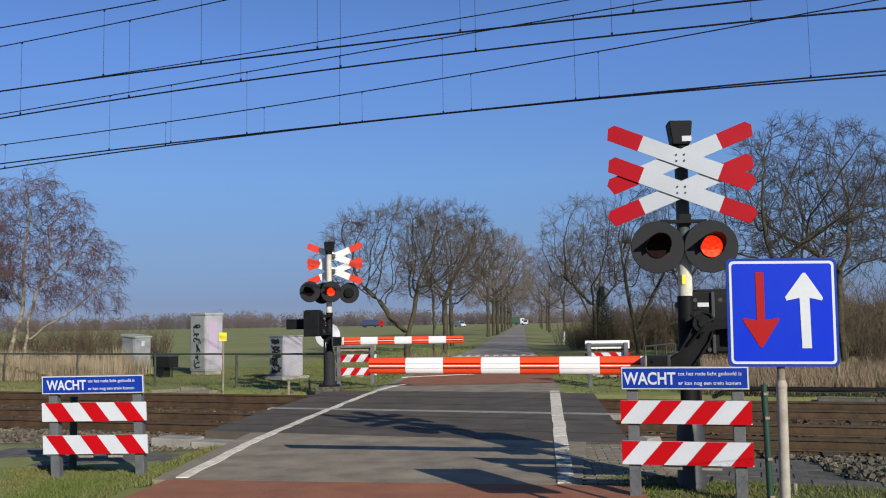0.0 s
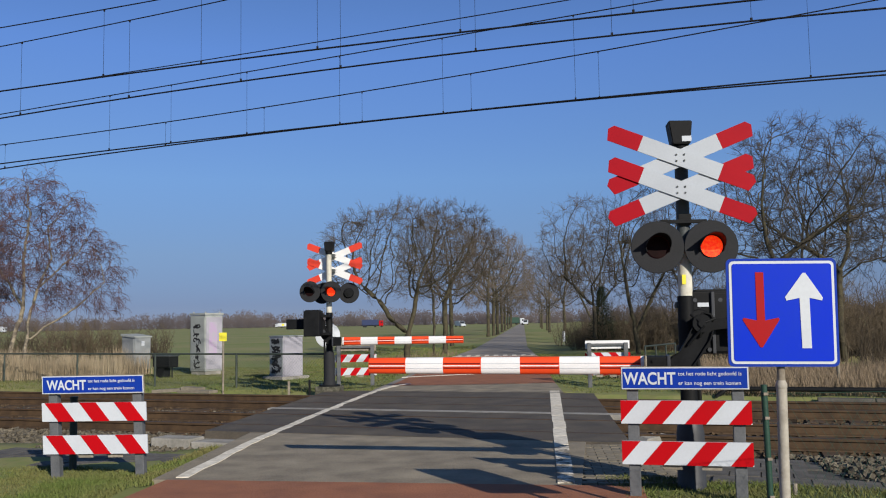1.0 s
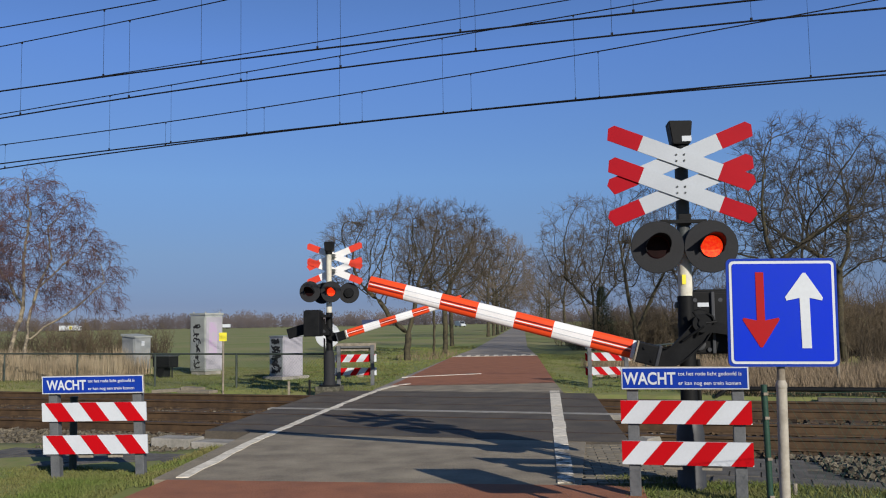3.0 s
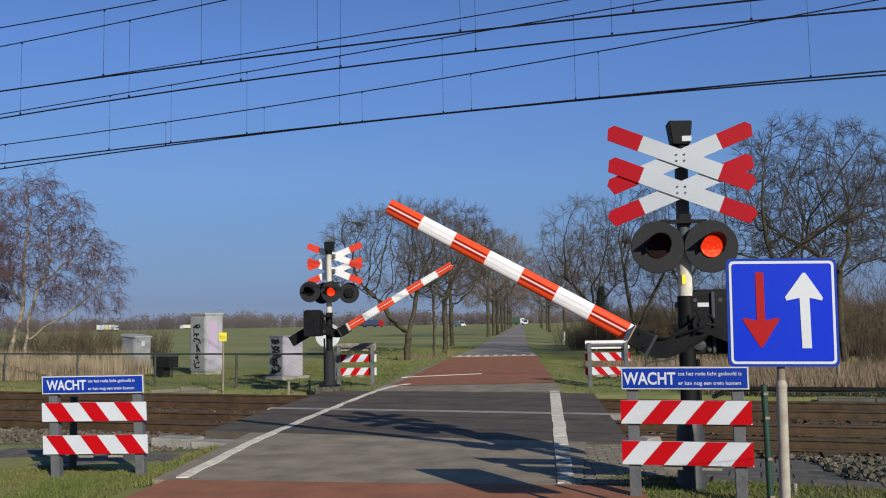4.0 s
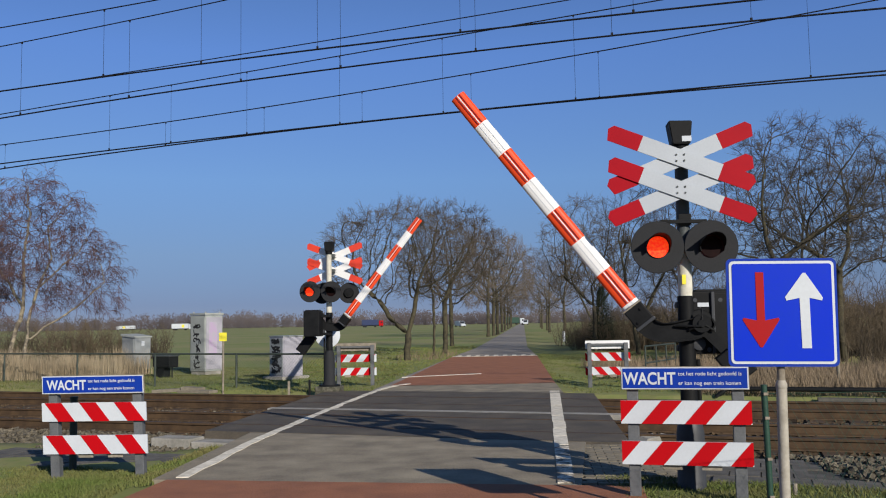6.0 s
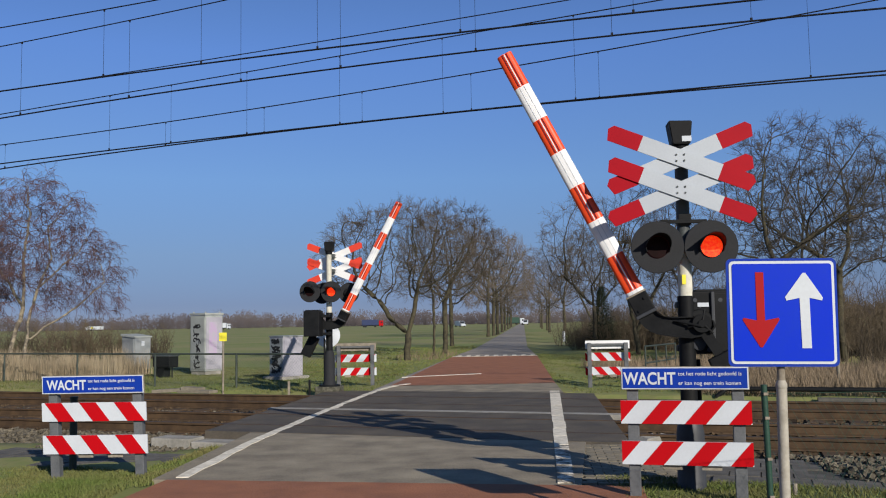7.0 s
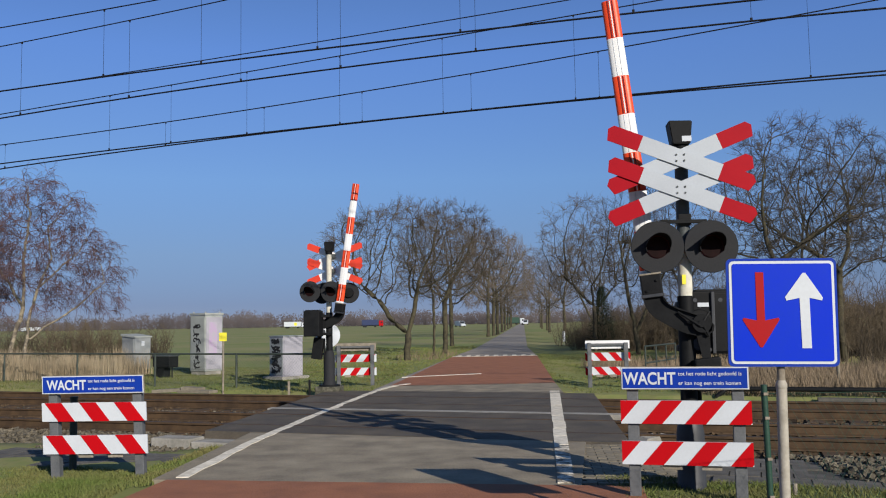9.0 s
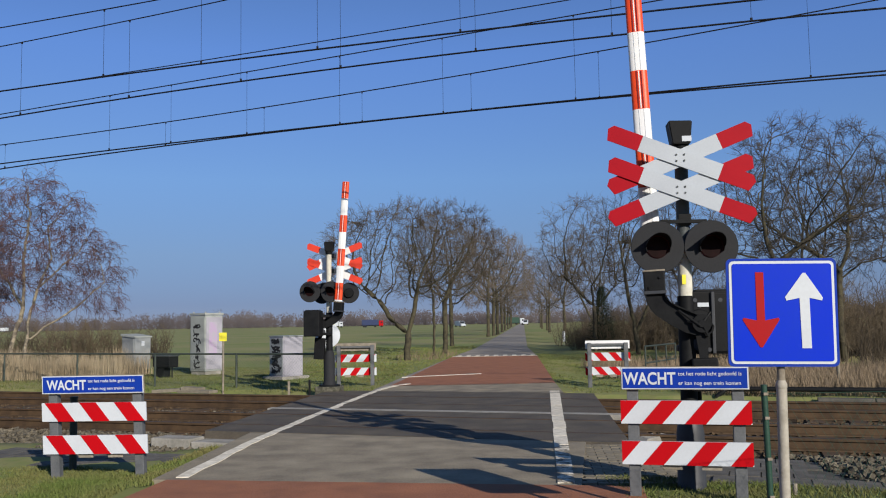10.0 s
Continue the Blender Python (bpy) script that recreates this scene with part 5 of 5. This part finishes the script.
spots += [(-23.5 + 0.7 * k, 42 + 6 * rb.random(), 0.9 + 0.6 * rb.random()) for k in range(13)]
for x, y, s in spots:
    copy_thing(bush, place(x, y, s, rb.uniform(0, 360)))


def blades(name, label, area, count, h0, h1, w, material, seed, lean=0.35, keep=None):
    """Upright pointed blades strewn over a stretch of the plan."""
    rng = random.Random(seed)
    vs, fs = [], []
    made = 0
    while made < count:
        x, y = rng.uniform(area[0], area[1]), rng.uniform(area[2], area[3])
        if keep and not keep(x, y):
            made += 0.3
            continue
        made += 1
        if rng.random() > 0.35 + 0.9 * noise.noise((x * 1.3, y * 1.3, seed)) + 0.4:
            continue
        z = ground_z(x, y) - 0.01
        a = rng.uniform(0, math.pi)
        h = rng.uniform(h0, h1) * (0.75 + 0.5 * noise.noise((x * 0.7, y * 0.7, seed + 4.0)))
        lx, ly = rng.gauss(0, lean) * h, rng.gauss(0, lean) * h
        dx, dy = math.cos(a) * w, math.sin(a) * w
        b = len(vs)
        vs += [(x - dx, y - dy, z), (x + dx, y + dy, z), (x + lx * 0.4 + dx * 0.7, y + ly * 0.4 + dy * 0.7, z + h * 0.6), (x + lx * 0.4 - dx * 0.7, y + ly * 0.4 - dy * 0.7, z + h * 0.6), (x + lx, y + ly, z + h)]
        fs += [(b, b + 1, b + 2, b + 3), (b + 3, b + 2, b + 4)]
    return tagged(raw(name, vs, fs, material), label, name.replace("_", " "), kind="stuff")


def off_road(x, y):
    d = abs(x - road_mid(y)) - road_half(y)
    n = x * TN.x + y * TN.y
    return d > (0.05 if y > 18 else 0.3) and not 9.9 < n < 18.75 and not (8.15 < n < 9.5 and abs(d) > 0.6)


blades("grass", "short green and straw grass beside the path", (-5.6, -2.72, 6.2, 10.3), 36000, 0.03, 0.085, 0.0045, "grass", 1, 0.6, keep=lambda x, y: off_road(x, y) and x * TN.x + y * TN.y < 8.2)
blades("grass", "short green grass round the warning board", (1.45, 4.2, 4.6, 9.0), 46000, 0.035, 0.10, 0.0045, "grass", 2, 0.6, keep=lambda x, y: x > 1.5 + 0.1 * math.sin(y * 5) and x * TN.x + y * TN.y < 8.75)
blades("grass", "ragged grass wedge at the road edge", (-3.5, -2.7, 8.7, 11.8), 5000, 0.03, 0.09, 0.006, "grass", 14, keep=lambda x, y: x < -2.78 - 0.04 * math.sin(y * 9) and x > -3.0 - (11.8 - y) * 0.18)
blades("grass", "grass verge along the far side of the railway", (-14, -1.4, 19.5, 34), 34000, 0.03, 0.09, 0.010, "grass", 3, keep=off_road)
blades("grass", "grass verge along the road beyond the crossing", (2.8, 9.0, 19.5, 42), 30000, 0.03, 0.09, 0.010, "grass", 4, keep=off_road)
blades("grass", "grass verge along the tree-lined road", (-6, 2.0, 26, 60), 24000, 0.03, 0.10, 0.014, "grass", 5, keep=off_road)
blades("reeds", "tall dry straw-coloured reeds behind the fence", (-19, -10.2, 27.6, 31), 19000, 0.35, 1.15, 0.007, "drygrass", 6, 0.12)
blades("reeds", "dry straw-coloured reeds on the railway bank", (5.3, 16.5, 17.0, 25.0), 46000, 0.25, 0.72, 0.006, "brownreed", 7, 0.3, keep=lambda x, y: x * TN.x + y * TN.y > 19.25)
blades("reeds", "dry straw-coloured reeds at the verge", (4.6, 9, 24, 30), 4500, 0.25, 0.7, 0.010, "brownreed", 9, 0.3)
blades("dry_grass", "pale dry grass tufts at the foot of the trees", (-2.2, 0.6, 37.5, 47), 420, 0.12, 0.4, 0.012, "brownreed", 10, 0.3, keep=off_road)


def far_woods():
    """Belts of bare crowns: each a dome of many upright sprays."""
    rng = random.Random(12)
    vs, fs = [], []
    for k in range(1500):
        y = rng.uniform(770, 830) if k < 950 else rng.uniform(980, 1300)
        x = rng.uniform(-560, 560) if k < 950 else rng.uniform(-900, 900)
        h = rng.uniform(6.5, 15) * (0.95 + 0.5 * noise.noise((x * 0.014, y * 0.004, 2))) * (1.0 if y < 980 else 1.35)
        w = h * rng.uniform(0.32, 0.5)
        for j in range(110):
            a, t = rng.uniform(-1, 1), rng.random()
            top = h * (0.35 + 0.65 * math.sqrt(1 - a * a))
            cz = top * t ** 0.8
            s = rng.uniform(0.12, 0.34)
            b = len(vs)
            cx, yy, rise = x + a * w, y + rng.uniform(-3, 3), rng.uniform(0.9, 2.2)
            vs += [(cx - s, yy, cz - 0.5), (cx + s, yy, cz - 0.4), (cx + a * 0.7 + rng.uniform(-s, s), yy, cz + rise * 0.5)]
            fs.append((b, b + 1, b + 2))
    tagged(raw("far_woods", vs, fs, "wood_far"), "low belt of bare woods along the horizon", "woods", kind="stuff")


far_woods()

# ---- stones and paving ----


def stones(name, label, spots, seed, material, s0, s1):
    rng = random.Random(seed)
    vs, fs = [], []
    for x, y, z in spots:
        s = rng.uniform(s0, s1)
        b = len(vs)
        rot = Euler((rng.uniform(0, 6), rng.uniform(0, 6), rng.uniform(0, 6))).to_matrix()
        for d in ((1, 1, 1), (-1, 1, 1), (-1, -1, 1), (1, -1, 1), (1, 1, -1), (-1, 1, -1), (-1, -1, -1), (1, -1, -1)):
            v = rot @ Vector([c * s * rng.uniform(0.4, 0.85) for c in d])
            vs.append((x + v.x, y + v.y, z + v.z * 0.75))
        for q in ((0, 1, 2, 3), (7, 6, 5, 4), (0, 4, 5, 1), (1, 5, 6, 2), (2, 6, 7, 3), (3, 7, 4, 0)):
            fs.append(tuple(b + i for i in q))
    return tagged(raw(name, vs, fs, material), label, "ballast stones", kind="stuff")


rs = random.Random(40)


def scatter(t0, t1, n0, n1, count, top):
    res = []
    for _ in range(count):
        t, n = rs.uniform(t0, t1), rs.uniform(n0, n1)
        x, y = tn(t, n)
        if abs(x - road_mid(y)) < 2.95 and n > 10.9:
            continue
        if abs(x - road_mid(y)) < 2.3:
            continue
        res.append((x, y, top(n) + rs.uniform(-0.02, 0.03)))
    return res


bank = lambda n: -0.055 - max(0, n - 10.3) * 0.1
stones("ballast_stones", "loose pale ballast stones along the near rail", [q for q in scatter(-0.5, 7.5, 9.25, 11.3, 3600, bank) if q[0] > 3.9] + scatter(-12, -6.2, 9.6, 11.3, 2600, lambda n: -0.12), 3, "stone", 0.022, 0.048)
bed = lambda n: -0.165
stones("ballast_stones", "rust-dusted ballast stones between the rails", scatter(-16, 14, 11.2, 14.1, 6000, bed) + scatter(-16, 14, 14.1, 17.6, 5500, bed), 4, "ballast", 0.02, 0.045)
stones("ballast_stones", "pale grey ballast between the two tracks", scatter(-18, 16, 13.85, 14.75, 2600, lambda n: -0.16), 8, "stone", 0.02, 0.045)


def paving(name, label, origin, rz, nx, ny, sx_, sy_, material, keep):
    th = thing(name, label, "paving", pose(*origin, 0, 0, rz), kind="structure")
    bm = box(NB(), (0, 0, -0.03), (sx_ - 0.012, sy_ - 0.012, 0.06))
    first = None
    rng = random.Random(nx * 31 + ny)
    low = [9e9, 9e9, -9e9, -9e9]
    for j in range(ny):
        for i in range(nx):
            p = ((i + 0.5 * (j % 2)) * sx_, j * sy_)
            w = th.matrix_world @ Vector((*p, 0))
            if not keep(w.x, w.y):
                continue
            low = [min(low[0], p[0]), min(low[1], p[1]), max(low[2], p[0]), max(low[3], p[1])]
            if first is None:
                ob = first = part("paver", bm, material, th)
            else:
                ob = new("paver", first.data)
                ob.parent = th
            ob.matrix_basis = pose(p[0], p[1], rng.uniform(-0.004, 0.004), rng.uniform(-0.8, 0.8), rng.uniform(-0.8, 0.8), rng.uniform(-0.6, 0.6))
    part("bedding", box(NB(), ((low[0] + low[2]) / 2, (low[1] + low[3]) / 2, -0.06), (low[2] - low[0] + sx_, low[3] - low[1] + sy_, 0.08)), "joint", th, "sandy bedding")
    return th


paving("footpath", "footpath of grey concrete tiles beside the railway", (*tn(-0.75, 8.85), -0.06), -19.3, 16, 6, 0.3, 0.3, "paver", lambda x, y: x > 2.6 and (x < 3.75 or x * TN.x + y * TN.y < 9.3))
paving("footpath", "path of grey concrete tiles beside the track", (*tn(-9.4, 8.35), -0.075), -19.3, 18, 4, 0.3, 0.3, "paver", lambda x, y: x < road_mid(y) - 2.15)
paving("brick_paving", "strip of sandy clinker bricks at the road edge", (1.30, 8.35, -0.006), -6.0, 5, 26, 0.2, 0.1, "brick_paver", lambda x, y: True)


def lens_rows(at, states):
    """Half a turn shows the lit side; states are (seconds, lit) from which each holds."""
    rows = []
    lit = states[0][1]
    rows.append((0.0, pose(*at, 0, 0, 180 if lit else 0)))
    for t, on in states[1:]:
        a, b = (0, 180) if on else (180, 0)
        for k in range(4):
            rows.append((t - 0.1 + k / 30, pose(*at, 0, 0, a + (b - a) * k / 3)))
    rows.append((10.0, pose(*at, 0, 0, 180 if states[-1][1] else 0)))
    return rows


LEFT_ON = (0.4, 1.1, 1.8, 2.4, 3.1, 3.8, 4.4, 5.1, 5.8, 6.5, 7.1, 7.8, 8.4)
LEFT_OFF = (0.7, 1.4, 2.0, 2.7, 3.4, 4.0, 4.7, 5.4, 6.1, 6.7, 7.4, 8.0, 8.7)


def motions():
    more = [float(np.interp(t, (0, 2.7, 3.8, 5.0, 6.8, 7.5, 10.0), (0, 0, 0.5, 0.95, 1.8, 2.05, 1.75))) for t, a in ANGLES]
    walk(near_arm, [(t, pose(*NEAR_PIVOT, 0, a + e, -6.0)) for (t, a), e in zip(ANGLES, more)])
    walk(far_arm, [(t, pose(*FAR_PIVOT, 0, a + 1.2 * min(1, a / 10) * max(0, 1 - max(0, a - 60) / 20), 0)) for t, a in ANGLES])
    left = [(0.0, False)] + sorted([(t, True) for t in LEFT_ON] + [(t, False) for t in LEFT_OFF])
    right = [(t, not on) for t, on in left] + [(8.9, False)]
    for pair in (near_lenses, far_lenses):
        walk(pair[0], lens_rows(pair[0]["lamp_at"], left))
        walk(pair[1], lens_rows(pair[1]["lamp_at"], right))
    walk(lorry_a, [(t, pose((505 - 56 * (t - 1) - 784) / 1560 * FAR_Y, FAR_Y, ground_z(0, 500), 0, 0, 180)) for t in (0.0, 5.0, 10.0)])
    walk(lorry_b, [(t, pose((385 + 66 * (t - 7) - 784) / 1560 * MID_Y, MID_Y, ground_z(0, 500), 0, 0, 0)) for t in (0.0, 5.0, 10.0)])


motions()
